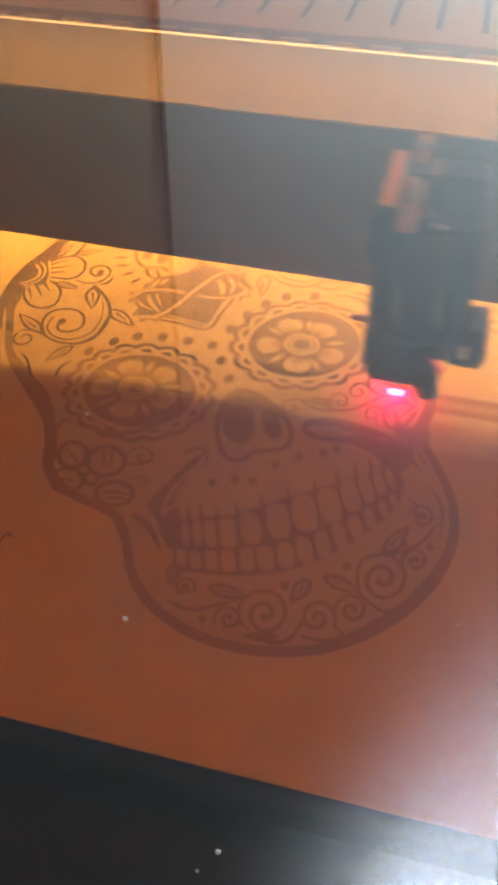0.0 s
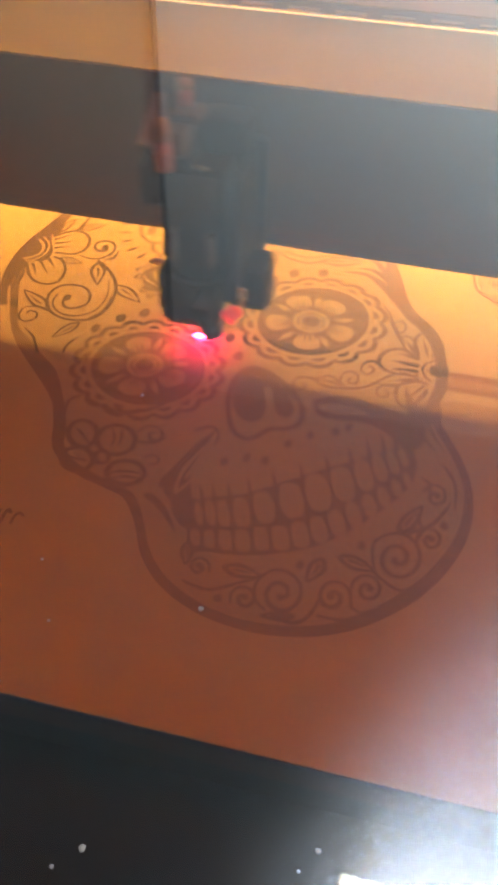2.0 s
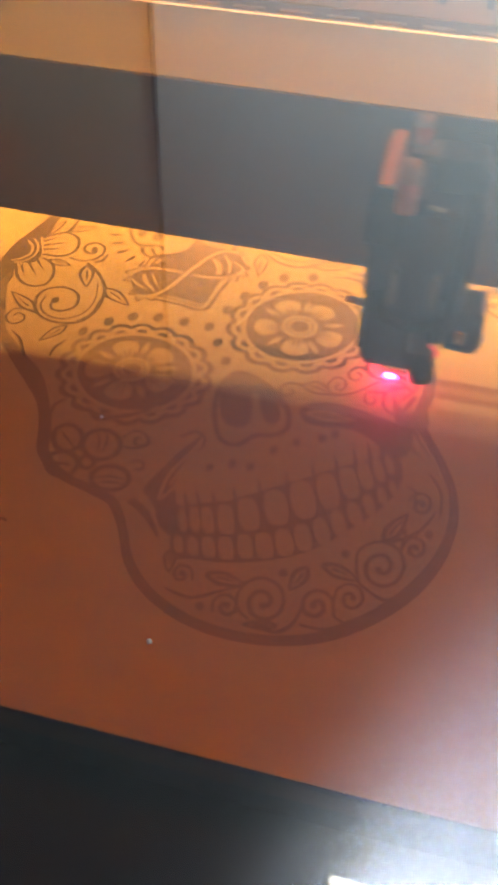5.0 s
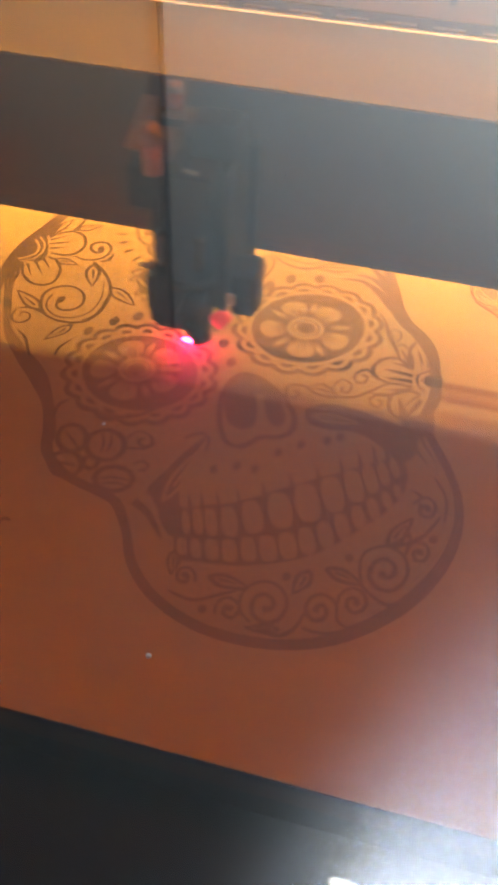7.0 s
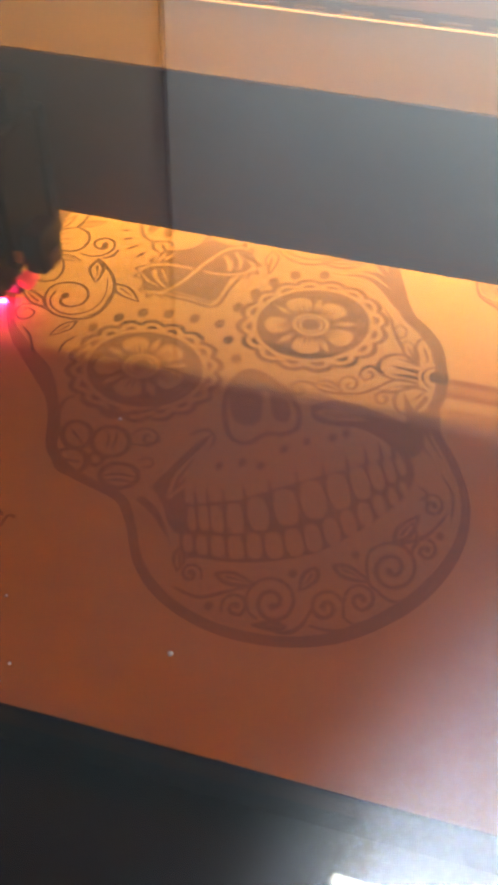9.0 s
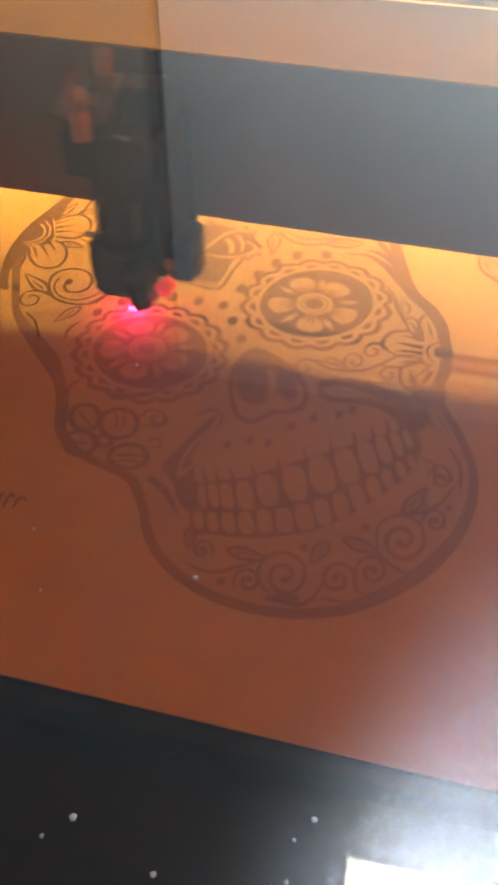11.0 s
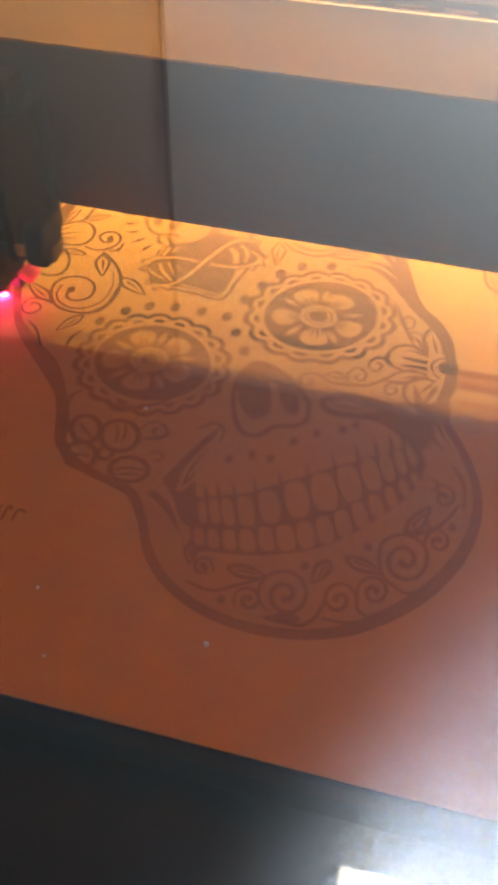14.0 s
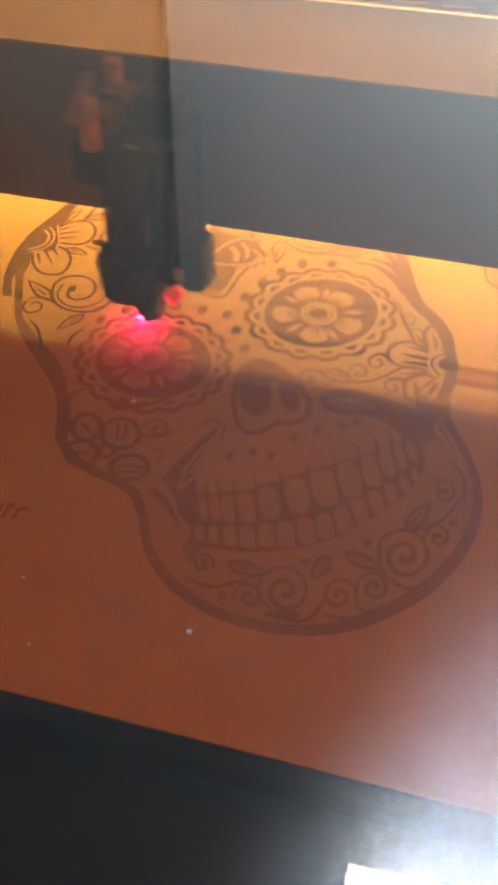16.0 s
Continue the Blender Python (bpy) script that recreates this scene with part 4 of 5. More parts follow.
    fill(e, [(-0.0278, 0.0500), (-0.0276, 0.0600), (-0.0215, 0.0732), (-0.0075, 0.0728), (0.0112, 0.0604), (0.0225, 0.0445), (0.0130, 0.0520), (0.0010, 0.0560), (-0.0080, 0.0560), (-0.0200, 0.0570)])
    loop(e, [(-0.0264, 0.0296), (-0.0288, 0.0562), (-0.0218, 0.0743), (-0.0075, 0.0738), (0.0117, 0.0612), (0.0255, 0.0428), (0.0280, 0.0250), (0.0192, 0.0156), (0.0084, 0.0129), (-0.0025, -0.0004), (-0.0158, 0.0044)], 0.0042)
    stroke(e, [(-0.0186, 0.0156), (-0.0056, 0.0094), (0.0038, 0.0189)], 0.0020, 0.0020, 0.0020, True, 2)
    stroke(e, [(-0.0036, 0.0560), (0.0036, 0.0385), (0.0127, 0.0235)], 0.0033, 0.0033, 0.0033, True, 2)
    e = motif("right_cheek")
    fill(e, [(0.0340, 0.0512), (0.0502, 0.0605), (0.0713, 0.0594), (0.0968, 0.0533), (0.1145, 0.0467), (0.1147, 0.0245), (0.1052, 0.0164), (0.0898, 0.0286), (0.0727, 0.0362), (0.0543, 0.0340), (0.0383, 0.0361)])
    leaf(e, (0.0385, 0.0448), (0.0730, 0.0461), 0.0041, 0.0032, True)
    stroke(e, [(0.1054, 0.0579), (0.1126, 0.0355), (0.1235, 0.0210)], 0.0040, 0.0032, 0.0016)
    stroke(e, [(0.1140, 0.0527), (0.1208, 0.0376), (0.1297, 0.0225)], 0.0020, 0.0020, 0.0008)
    e = motif("left_cheek")
    fill(e, [(-0.0513, -0.0561), (-0.0459, -0.0379), (-0.0371, -0.0136), (-0.0282, 0.0013), (-0.0311, -0.0178), (-0.0335, -0.0402), (-0.0265, -0.0641), (-0.0228, -0.0872), (-0.0330, -0.0803), (-0.0421, -0.0630)])
    fill(e, [(-0.0457, -0.0608), (-0.0471, -0.0420), (-0.0406, -0.0311), (-0.0333, -0.0461), (-0.0305, -0.0656), (-0.0230, -0.0804), (-0.0309, -0.0764), (-0.0405, -0.0674)])
    leaf(e, (-0.0386, -0.0621), (-0.0264, -0.0052), 0.0051, 0.0029, True)
    stroke(e, [(-0.0421, -0.0034), (-0.0340, 0.0046), (-0.0256, 0.0008), (-0.0250, -0.0106), (-0.0311, -0.0133)], 0.0028, 0.0024, 0.0016)
    stroke(e, [(-0.0564, -0.0665), (-0.0428, -0.0755), (-0.0296, -0.0913)], 0.0058, 0.0051, 0.0014)
    e = motif("cheek_flower")
    loop(e, [(-0.0797, -0.0211), (-0.0799, -0.0317), (-0.0872, -0.0381), (-0.0975, -0.0366), (-0.1048, -0.0280), (-0.1049, -0.0172), (-0.0975, -0.0106), (-0.0869, -0.0122)], 0.0039)
    loop(e, [(-0.0635, -0.0491), (-0.0645, -0.0573), (-0.0719, -0.0626), (-0.0815, -0.0620), (-0.0877, -0.0557), (-0.0870, -0.0474), (-0.0795, -0.0419), (-0.0697, -0.0426)], 0.0039)
    loop(e, [(-0.1072, -0.0219), (-0.1066, -0.0313), (-0.1120, -0.0367), (-0.1202, -0.0351), (-0.1265, -0.0273), (-0.1274, -0.0177), (-0.1220, -0.0121), (-0.1135, -0.0139)], 0.0039)
    loop(e, [(-0.1011, -0.0457), (-0.1011, -0.0539), (-0.1069, -0.0589), (-0.1153, -0.0578), (-0.1213, -0.0512), (-0.1215, -0.0429), (-0.1156, -0.0377), (-0.1071, -0.0389)], 0.0039)
    loop(e, [(-0.0912, -0.0413), (-0.0912, -0.0455), (-0.0939, -0.0480), (-0.0978, -0.0473), (-0.1006, -0.0439), (-0.1007, -0.0398), (-0.0980, -0.0372), (-0.0940, -0.0379)], 0.0033)
    stroke(e, [(-0.0856, -0.0551), (-0.0761, -0.0510), (-0.0657, -0.0507)], 0.0010, 0.0025, 0.0010)
    stroke(e, [(-0.0838, -0.0598), (-0.0744, -0.0557), (-0.0651, -0.0557)], 0.0010, 0.0025, 0.0010)
    stroke(e, [(-0.0987, -0.0150), (-0.0945, -0.0218), (-0.0929, -0.0314)], 0.0008, 0.0019, 0.0012)
    stroke(e, [(-0.0924, -0.0132), (-0.0893, -0.0215), (-0.0893, -0.0304)], 0.0008, 0.0020, 0.0012)
    stroke(e, [(-0.1239, -0.0196), (-0.1176, -0.0248), (-0.1088, -0.0325)], 0.0008, 0.0020, 0.0012)
    stroke(e, [(-0.1204, -0.0478), (-0.1129, -0.0484), (-0.1051, -0.0478)], 0.0010, 0.0025, 0.0015)
    stroke(e, [(-0.0804, -0.0145), (-0.0758, -0.0063), (-0.0676, -0.0063), (-0.0625, -0.0118), (-0.0638, -0.0178), (-0.0693, -0.0182), (-0.0718, -0.0132), (-0.0684, -0.0112)], 0.0015, 0.0026, 0.0022)
    stroke(e, [(-0.0767, -0.0225), (-0.0660, -0.0207), (-0.0588, -0.0131)], 0.0016, 0.0027, 0.0010)
    stroke(e, [(-0.0679, -0.0365), (-0.0638, -0.0322), (-0.0584, -0.0339), (-0.0582, -0.0392), (-0.0626, -0.0404)], 0.0015, 0.0019, 0.0020)
    stroke(e, [(-0.1380, -0.0160), (-0.1295, -0.0281), (-0.1268, -0.0441)], 0.0012, 0.0023, 0.0012)
    stroke(e, [(-0.1237, 0.0092), (-0.1079, 0.0038), (-0.0875, 0.0059), (-0.0709, 0.0190)], 0.0020, 0.0041, 0.0023)
    stroke(e, [(-0.1329, 0.0129), (-0.1392, 0.0049), (-0.1372, -0.0080)], 0.0017, 0.0030, 0.0013)
    e = motif("teeth")
    fill(e, [(-0.0277, -0.0654), (-0.0212, -0.0628), (-0.0095, -0.0569), (0.0043, -0.0515), (0.0173, -0.0421), (0.0328, -0.0305), (0.0487, -0.0186), (0.0638, -0.0073), (0.0787, 0.0031), (0.0930, 0.0134), (0.1050, 0.0186), (0.1121, 0.0097), (0.1127, -0.0063), (0.1087, -0.0194), (0.0986, -0.0370), (0.0861, -0.0532), (0.0707, -0.0711), (0.0550, -0.0836), (0.0357, -0.0932), (0.0159, -0.0994), (-0.0048, -0.1019), (-0.0175, -0.1014)])
    tooth(e, [(-0.0216, -0.0737), (-0.0231, -0.0679), (-0.0220, -0.0658), (-0.0196, -0.0671), (-0.0168, -0.0725), (-0.0148, -0.0780), (-0.0143, -0.0818), (-0.0154, -0.0829), (-0.0171, -0.0825), (-0.0193, -0.0792)])
    tooth(e, [(-0.0151, -0.0711), (-0.0167, -0.0648), (-0.0153, -0.0623), (-0.0124, -0.0635), (-0.0092, -0.0694), (-0.0070, -0.0755), (-0.0065, -0.0796), (-0.0079, -0.0810), (-0.0101, -0.0806), (-0.0126, -0.0771)])
    tooth(e, [(-0.0076, -0.0698), (-0.0092, -0.0629), (-0.0075, -0.0600), (-0.0041, -0.0612), (-0.0005, -0.0675), (0.0019, -0.0740), (0.0023, -0.0785), (0.0006, -0.0802), (-0.0019, -0.0799), (-0.0048, -0.0762)])
    tooth(e, [(0.0022, -0.0663), (0.0006, -0.0584), (0.0032, -0.0550), (0.0075, -0.0562), (0.0116, -0.0632), (0.0141, -0.0706), (0.0142, -0.0757), (0.0118, -0.0777), (0.0086, -0.0775), (0.0052, -0.0735)])
    tooth(e, [(0.0141, -0.0592), (0.0126, -0.0505), (0.0160, -0.0464), (0.0212, -0.0474), (0.0259, -0.0548), (0.0285, -0.0628), (0.0282, -0.0685), (0.0252, -0.0710), (0.0213, -0.0711), (0.0174, -0.0669)])
    tooth(e, [(0.0289, -0.0492), (0.0274, -0.0395), (0.0313, -0.0347), (0.0373, -0.0354), (0.0424, -0.0436), (0.0452, -0.0526), (0.0449, -0.0591), (0.0413, -0.0620), (0.0369, -0.0623), (0.0325, -0.0578)])
    tooth(e, [(0.0442, -0.0389), (0.0425, -0.0284), (0.0464, -0.0229), (0.0527, -0.0233), (0.0582, -0.0319), (0.0612, -0.0414), (0.0610, -0.0485), (0.0574, -0.0519), (0.0527, -0.0526), (0.0481, -0.0479)])
    tooth(e, [(0.0597, -0.0270), (0.0580, -0.0169), (0.0614, -0.0116), (0.0670, -0.0120), (0.0720, -0.0203), (0.0749, -0.0294), (0.0749, -0.0362), (0.0717, -0.0395), (0.0676, -0.0401), (0.0634, -0.0357)])
    tooth(e, [(0.0734, -0.0158), (0.0717, -0.0066), (0.0744, -0.0018), (0.0789, -0.0022), (0.0834, -0.0098), (0.0861, -0.0183), (0.0863, -0.0245), (0.0838, -0.0275), (0.0804, -0.0280), (0.0768, -0.0238)])
    tooth(e, [(0.0842, -0.0062), (0.0825, 0.0019), (0.0844, 0.0059), (0.0881, 0.0054), (0.0918, -0.0013), (0.0942, -0.0086), (0.0946, -0.0141), (0.0928, -0.0166), (0.0901, -0.0170), (0.0871, -0.0132)])
    tooth(e, [(0.0932, 0.0015), (0.0916, 0.0083), (0.0930, 0.0117), (0.0958, 0.0112), (0.0990, 0.0055), (0.1011, -0.0008), (0.1016, -0.0054), (0.1002, -0.0075), (0.0981, -0.0078), (0.0957, -0.0046)])
    tooth(e, [(0.1005, 0.0081), (0.0992, 0.0137), (0.1002, 0.0166), (0.1025, 0.0162), (0.1051, 0.0116), (0.1069, 0.0064), (0.1074, 0.0025), (0.1063, 0.0007), (0.1046, 0.0005), (0.1026, 0.0031)])
    tooth(e, [(-0.0188, -0.0931), (-0.0195, -0.0891), (-0.0178, -0.0874), (-0.0152, -0.0880), (-0.0129, -0.0917), (-0.0116, -0.0955), (-0.0117, -0.0982), (-0.0132, -0.0992), (-0.0152, -0.0991), (-0.0171, -0.0969)])
    tooth(e, [(-0.0102, -0.0924), (-0.0111, -0.0878), (-0.0093, -0.0858), (-0.0065, -0.0865), (-0.0039, -0.0906), (-0.0024, -0.0949), (-0.0024, -0.0979), (-0.0040, -0.0991), (-0.0062, -0.0990), (-0.0084, -0.0966)])
    tooth(e, [(-0.0012, -0.0907), (-0.0021, -0.0856), (0.0000, -0.0832), (0.0033, -0.0838), (0.0062, -0.0882), (0.0079, -0.0930), (0.0078, -0.0964), (0.0059, -0.0979), (0.0034, -0.0979), (0.0009, -0.0953)])
    tooth(e, [(0.0088, -0.0886), (0.0080, -0.0829), (0.0105, -0.0803), (0.0142, -0.0809), (0.0174, -0.0858), (0.0192, -0.0910), (0.0189, -0.0948), (0.0167, -0.0964), (0.0138, -0.0965), (0.0111, -0.0937)])
    tooth(e, [(0.0198, -0.0846), (0.0188, -0.0787), (0.0213, -0.0758), (0.0250, -0.0764), (0.0283, -0.0815), (0.0301, -0.0870), (0.0300, -0.0910), (0.0278, -0.0928), (0.0249, -0.0928), (0.0221, -0.0899)])
    tooth(e, [(0.0306, -0.0811), (0.0296, -0.0746), (0.0324, -0.0714), (0.0366, -0.0718), (0.0402, -0.0773), (0.0422, -0.0833), (0.0419, -0.0877), (0.0394, -0.0897), (0.0363, -0.0900), (0.0331, -0.0869)])
    tooth(e, [(0.0421, -0.0757), (0.0410, -0.0689), (0.0437, -0.0654), (0.0479, -0.0658), (0.0516, -0.0714), (0.0537, -0.0777), (0.0535, -0.0824), (0.0510, -0.0845), (0.0479, -0.0849), (0.0447, -0.0817)])
    tooth(e, [(0.0530, -0.0689), (0.0518, -0.0621), (0.0543, -0.0585), (0.0583, -0.0589), (0.0620, -0.0646), (0.0641, -0.0709), (0.0640, -0.0756), (0.0617, -0.0778), (0.0587, -0.0781), (0.0556, -0.0750)])
    tooth(e, [(0.0635, -0.0608), (0.0622, -0.0539), (0.0645, -0.0503), (0.0683, -0.0506), (0.0719, -0.0563), (0.0740, -0.0627), (0.0741, -0.0674), (0.0719, -0.0697), (0.0691, -0.0700), (0.0661, -0.0669)])
    tooth(e, [(0.0729, -0.0514), (0.0716, -0.0447), (0.0737, -0.0411), (0.0773, -0.0414), (0.0807, -0.0469), (0.0828, -0.0531), (0.0829, -0.0577), (0.0810, -0.0600), (0.0783, -0.0604), (0.0755, -0.0573)])
    tooth(e, [(0.0821, -0.0415), (0.0809, -0.0352), (0.0828, -0.0318), (0.0861, -0.0319), (0.0894, -0.0370), (0.0913, -0.0427), (0.0915, -0.0471), (0.0896, -0.0493), (0.0872, -0.0498), (0.0845, -0.0470)])
    tooth(e, [(0.0907, -0.0315), (0.0896, -0.0260), (0.0912, -0.0229), (0.0940, -0.0230), (0.0968, -0.0274), (0.0986, -0.0324), (0.0988, -0.0363), (0.0973, -0.0383), (0.0952, -0.0387), (0.0928, -0.0363)])
    tooth(e, [(0.0988, -0.0214), (0.0978, -0.0167), (0.0991, -0.0140), (0.1014, -0.0140), (0.1038, -0.0178), (0.1053, -0.0221), (0.1055, -0.0254), (0.1043, -0.0272), (0.1026, -0.0276), (0.1006, -0.0255)])
    tooth(e, [(0.1057, -0.0125), (0.1048, -0.0085), (0.1057, -0.0064), (0.1075, -0.0063), (0.1095, -0.0094), (0.1108, -0.0130), (0.1111, -0.0158), (0.1102, -0.0172), (0.1088, -0.0175), (0.1072, -0.0158)])
    stroke(e, [(-0.0161, -0.0697), (-0.0200, -0.0608), (-0.0248, -0.0508)], 0.0055, 0.0029, 0.0004)
    stroke(e, [(-0.0086, -0.0669), (-0.0125, -0.0580), (-0.0171, -0.0480)], 0.0055, 0.0029, 0.0004)
    stroke(e, [(0.0009, -0.0636), (-0.0029, -0.0546), (-0.0074, -0.0446)], 0.0055, 0.0029, 0.0004)
    stroke(e, [(0.0127, -0.0569), (0.0091, -0.0478), (0.0048, -0.0376)], 0.0055, 0.0030, 0.0004)
    stroke(e, [(0.0271, -0.0472), (0.0236, -0.0379), (0.0195, -0.0274)], 0.0056, 0.0030, 0.0004)
    stroke(e, [(0.0427, -0.0354), (0.0394, -0.0258), (0.0354, -0.0150)], 0.0057, 0.0030, 0.0004)
    stroke(e, [(0.0579, -0.0231), (0.0547, -0.0132), (0.0509, -0.0021)], 0.0057, 0.0031, 0.0004)
    stroke(e, [(0.0717, -0.0122), (0.0687, -0.0020), (0.0651, 0.0093)], 0.0058, 0.0031, 0.0004)
    stroke(e, [(0.0829, -0.0029), (0.0801, 0.0074), (0.0766, 0.0190)], 0.0059, 0.0031, 0.0004)
    stroke(e, [(0.0919, 0.0041), (0.0892, 0.0146), (0.0858, 0.0264)], 0.0059, 0.0031, 0.0004)
    stroke(e, [(0.0995, 0.0097), (0.0968, 0.0203), (0.0935, 0.0323)], 0.0059, 0.0032, 0.0004)
    oval(e, -0.0006, -0.0184, 0.0027, 0.0043)
    oval(e, 0.0237, 0.0016, 0.0027, 0.0044)
    oval(e, 0.0374, 0.0137, 0.0028, 0.0045)
    oval(e, 0.0541, 0.0220, 0.0028, 0.0046)
    oval(e, 0.0624, 0.0288, 0.0028, 0.0046)
    oval(e, 0.0120, -0.0180, 0.0027, 0.0042)
    oval(e, -0.0146, -0.0258, 0.0027, 0.0042)
    e = motif("chin_scroll")
    stroke(e, [(0.0384, -0.1342), (0.0320, -0.1298), (0.0287, -0.1188), (0.0333, -0.1085), (0.0421, -0.1043), (0.0509, -0.1076), (0.0558, -0.1158), (0.0553, -0.1249), (0.0506, -0.1310), (0.0441, -0.1321), (0.0387, -0.1285), (0.0364, -0.1224), (0.0378, -0.1167), (0.0416, -0.1138), (0.0457, -0.1145), (0.0482, -0.1175), (0.0484, -0.1210), (0.0469, -0.1233), (0.0449, -0.1235)], 0.0017, 0.0029, 0.0029)
    oval(e, 0.0449, -0.1235, 0.0022, 0.0025)
    stroke(e, [(0.0177, -0.1351), (0.0164, -0.1288), (0.0187, -0.1235), (0.0232, -0.1215), (0.0276, -0.1232), (0.0300, -0.1273), (0.0297, -0.1316), (0.0274, -0.1342), (0.0244, -0.1343), (0.0222, -0.1325), (0.0216, -0.1300), (0.0224, -0.1281), (0.0239, -0.1275), (0.0250, -0.1282)], 0.0015, 0.0026, 0.0026)
    oval(e, 0.0250, -0.1282, 0.0019, 0.0023)
    stroke(e, [(0.0921, -0.1228), (0.0868, -0.1205), (0.0856, -0.1173), (0.0836, -0.1093), (0.0782, -0.1049), (0.0720, -0.1056), (0.0678, -0.1105), (0.0673, -0.1168), (0.0699, -0.1216), (0.0740, -0.1231), (0.0777, -0.1214), (0.0794, -0.1178), (0.0789, -0.1141), (0.0768, -0.1122), (0.0745, -0.1123), (0.0732, -0.1139), (0.0732, -0.1156)], 0.0017, 0.0029, 0.0029)
    oval(e, 0.0732, -0.1156, 0.0022, 0.0025)
    stroke(e, [(0.0845, -0.1101), (0.0848, -0.1023), (0.0888, -0.0966), (0.0945, -0.0953), (0.0990, -0.0984), (0.1007, -0.1038), (0.0992, -0.1089), (0.0958, -0.1117), (0.0922, -0.1113), (0.0900, -0.1086), (0.0899, -0.1051), (0.0914, -0.1027), (0.0934, -0.1021), (0.0949, -0.1031), (0.0952, -0.1046)], 0.0016, 0.0026, 0.0026)
    oval(e, 0.0952, -0.1046, 0.0020, 0.0023)
    stroke(e, [(0.1039, -0.0977), (0.0963, -0.0917), (0.0929, -0.0719), (0.1002, -0.0613), (0.1105, -0.0588), (0.1188, -0.0646), (0.1218, -0.0751), (0.1191, -0.0854), (0.1126, -0.0913), (0.1054, -0.0911), (0.1004, -0.0858), (0.0995, -0.0781), (0.1024, -0.0716), (0.1073, -0.0688), (0.1118, -0.0704), (0.1139, -0.0748), (0.1134, -0.0793), (0.1111, -0.0821), (0.1086, -0.0823), (0.1071, -0.0807)], 0.0018, 0.0030, 0.0030)
    oval(e, 0.1071, -0.0807, 0.0023, 0.0028)
    stroke(e, [(0.1189, -0.0633), (0.1195, -0.0562), (0.1232, -0.0511), (0.1280, -0.0501), (0.1316, -0.0530), (0.1326, -0.0579), (0.1311, -0.0624), (0.1282, -0.0646), (0.1254, -0.0640), (0.1239, -0.0616), (0.1240, -0.0587), (0.1254, -0.0569), (0.1269, -0.0567), (0.1277, -0.0576)], 0.0017, 0.0028, 0.0028)
    oval(e, 0.1277, -0.0576, 0.0021, 0.0026)
    stroke(e, [(0.1191, -0.0202), (0.1224, -0.0137), (0.1275, -0.0115), (0.1318, -0.0139), (0.1336, -0.0192), (0.1326, -0.0246), (0.1296, -0.0279), (0.1264, -0.0279), (0.1242, -0.0255), (0.1240, -0.0220), (0.1252, -0.0194), (0.1270, -0.0186), (0.1283, -0.0194), (0.1286, -0.0209)], 0.0017, 0.0029, 0.0029)
    oval(e, 0.1286, -0.0209, 0.0022, 0.0029)
    stroke(e, [(-0.0001, -0.1168), (-0.0013, -0.1115), (-0.0049, -0.1082), (-0.0089, -0.1080), (-0.0114, -0.1106), (-0.0117, -0.1143), (-0.0100, -0.1173), (-0.0075, -0.1185), (-0.0055, -0.1177), (-0.0047, -0.1158), (-0.0052, -0.1139), (-0.0063, -0.1130), (-0.0073, -0.1132)], 0.0016, 0.0026, 0.0026)
    oval(e, -0.0073, -0.1132, 0.0020, 0.0024)
    leaf(e, (0.0069, -0.1105), (0.0321, -0.1120), 0.0043, 0.0030)
    leaf(e, (0.0647, -0.0898), (0.0578, -0.1091), 0.0044, 0.0031)
    leaf(e, (0.0735, -0.0856), (0.0970, -0.0915), 0.0044, 0.0031)
    leaf(e, (0.1074, -0.0584), (0.1198, -0.0317), 0.0046, 0.0032)
    leaf(e, (-0.0187, -0.0981), (-0.0153, -0.1151), 0.0034, 0.0027)
    leaf(e, (0.0555, -0.1346), (0.0362, -0.1385), 0.0025, 0.0025)
    stroke(e, [(-0.0137, -0.1262), (0.0025, -0.1288), (0.0171, -0.1207), (0.0302, -0.1125)], 0.0020, 0.0029, 0.0013)
    stroke(e, [(0.0409, -0.1350), (0.0539, -0.1392), (0.0631, -0.1325), (0.0671, -0.1199)], 0.0016, 0.0029, 0.0016)
    stroke(e, [(0.0966, -0.0933), (0.1133, -0.1014), (0.1283, -0.0883), (0.1358, -0.0734)], 0.0017, 0.0030, 0.0017)
    stroke(e, [(0.1096, -0.0596), (0.1273, -0.0455), (0.1378, -0.0246)], 0.0018, 0.0028, 0.0014)
    stroke(e, [(0.0676, -0.1305), (0.0836, -0.1297), (0.0979, -0.1189)], 0.0016, 0.0025, 0.0013)
    stroke(e, [(0.1163, -0.0389), (0.1209, -0.0514), (0.1188, -0.0609)], 0.0018, 0.0025, 0.0014)
    stroke(e, [(0.1307, 0.0075), (0.1394, -0.0079), (0.1404, -0.0296)], 0.0019, 0.0026, 0.0015)
    stroke(e, [(0.1161, -0.0071), (0.1228, -0.0112), (0.1229, -0.0201)], 0.0015, 0.0026, 0.0015)
    oval(e, 0.0516, -0.0978, 0.0027, 0.0032)
    oval(e, 0.0857, -0.0739, 0.0028, 0.0034)
    oval(e, 0.1346, -0.0452, 0.0028, 0.0036)
    oval(e, 0.0095, -0.1331, 0.0026, 0.0030)
    e = motif("neighbour_skull")
    stroke(e, [(0.1409, 0.2484), (0.1427, 0.2317), (0.1468, 0.2228), (0.1570, 0.2141), (0.1678, 0.2048), (0.1775, 0.1973)], 0.0028, 0.0031, 0.0031)
    stroke(e, [(0.1467, 0.2261), (0.1541, 0.2215), (0.1640, 0.2208), (0.1765, 0.2240)], 0.0019, 0.0019, 0.0019)
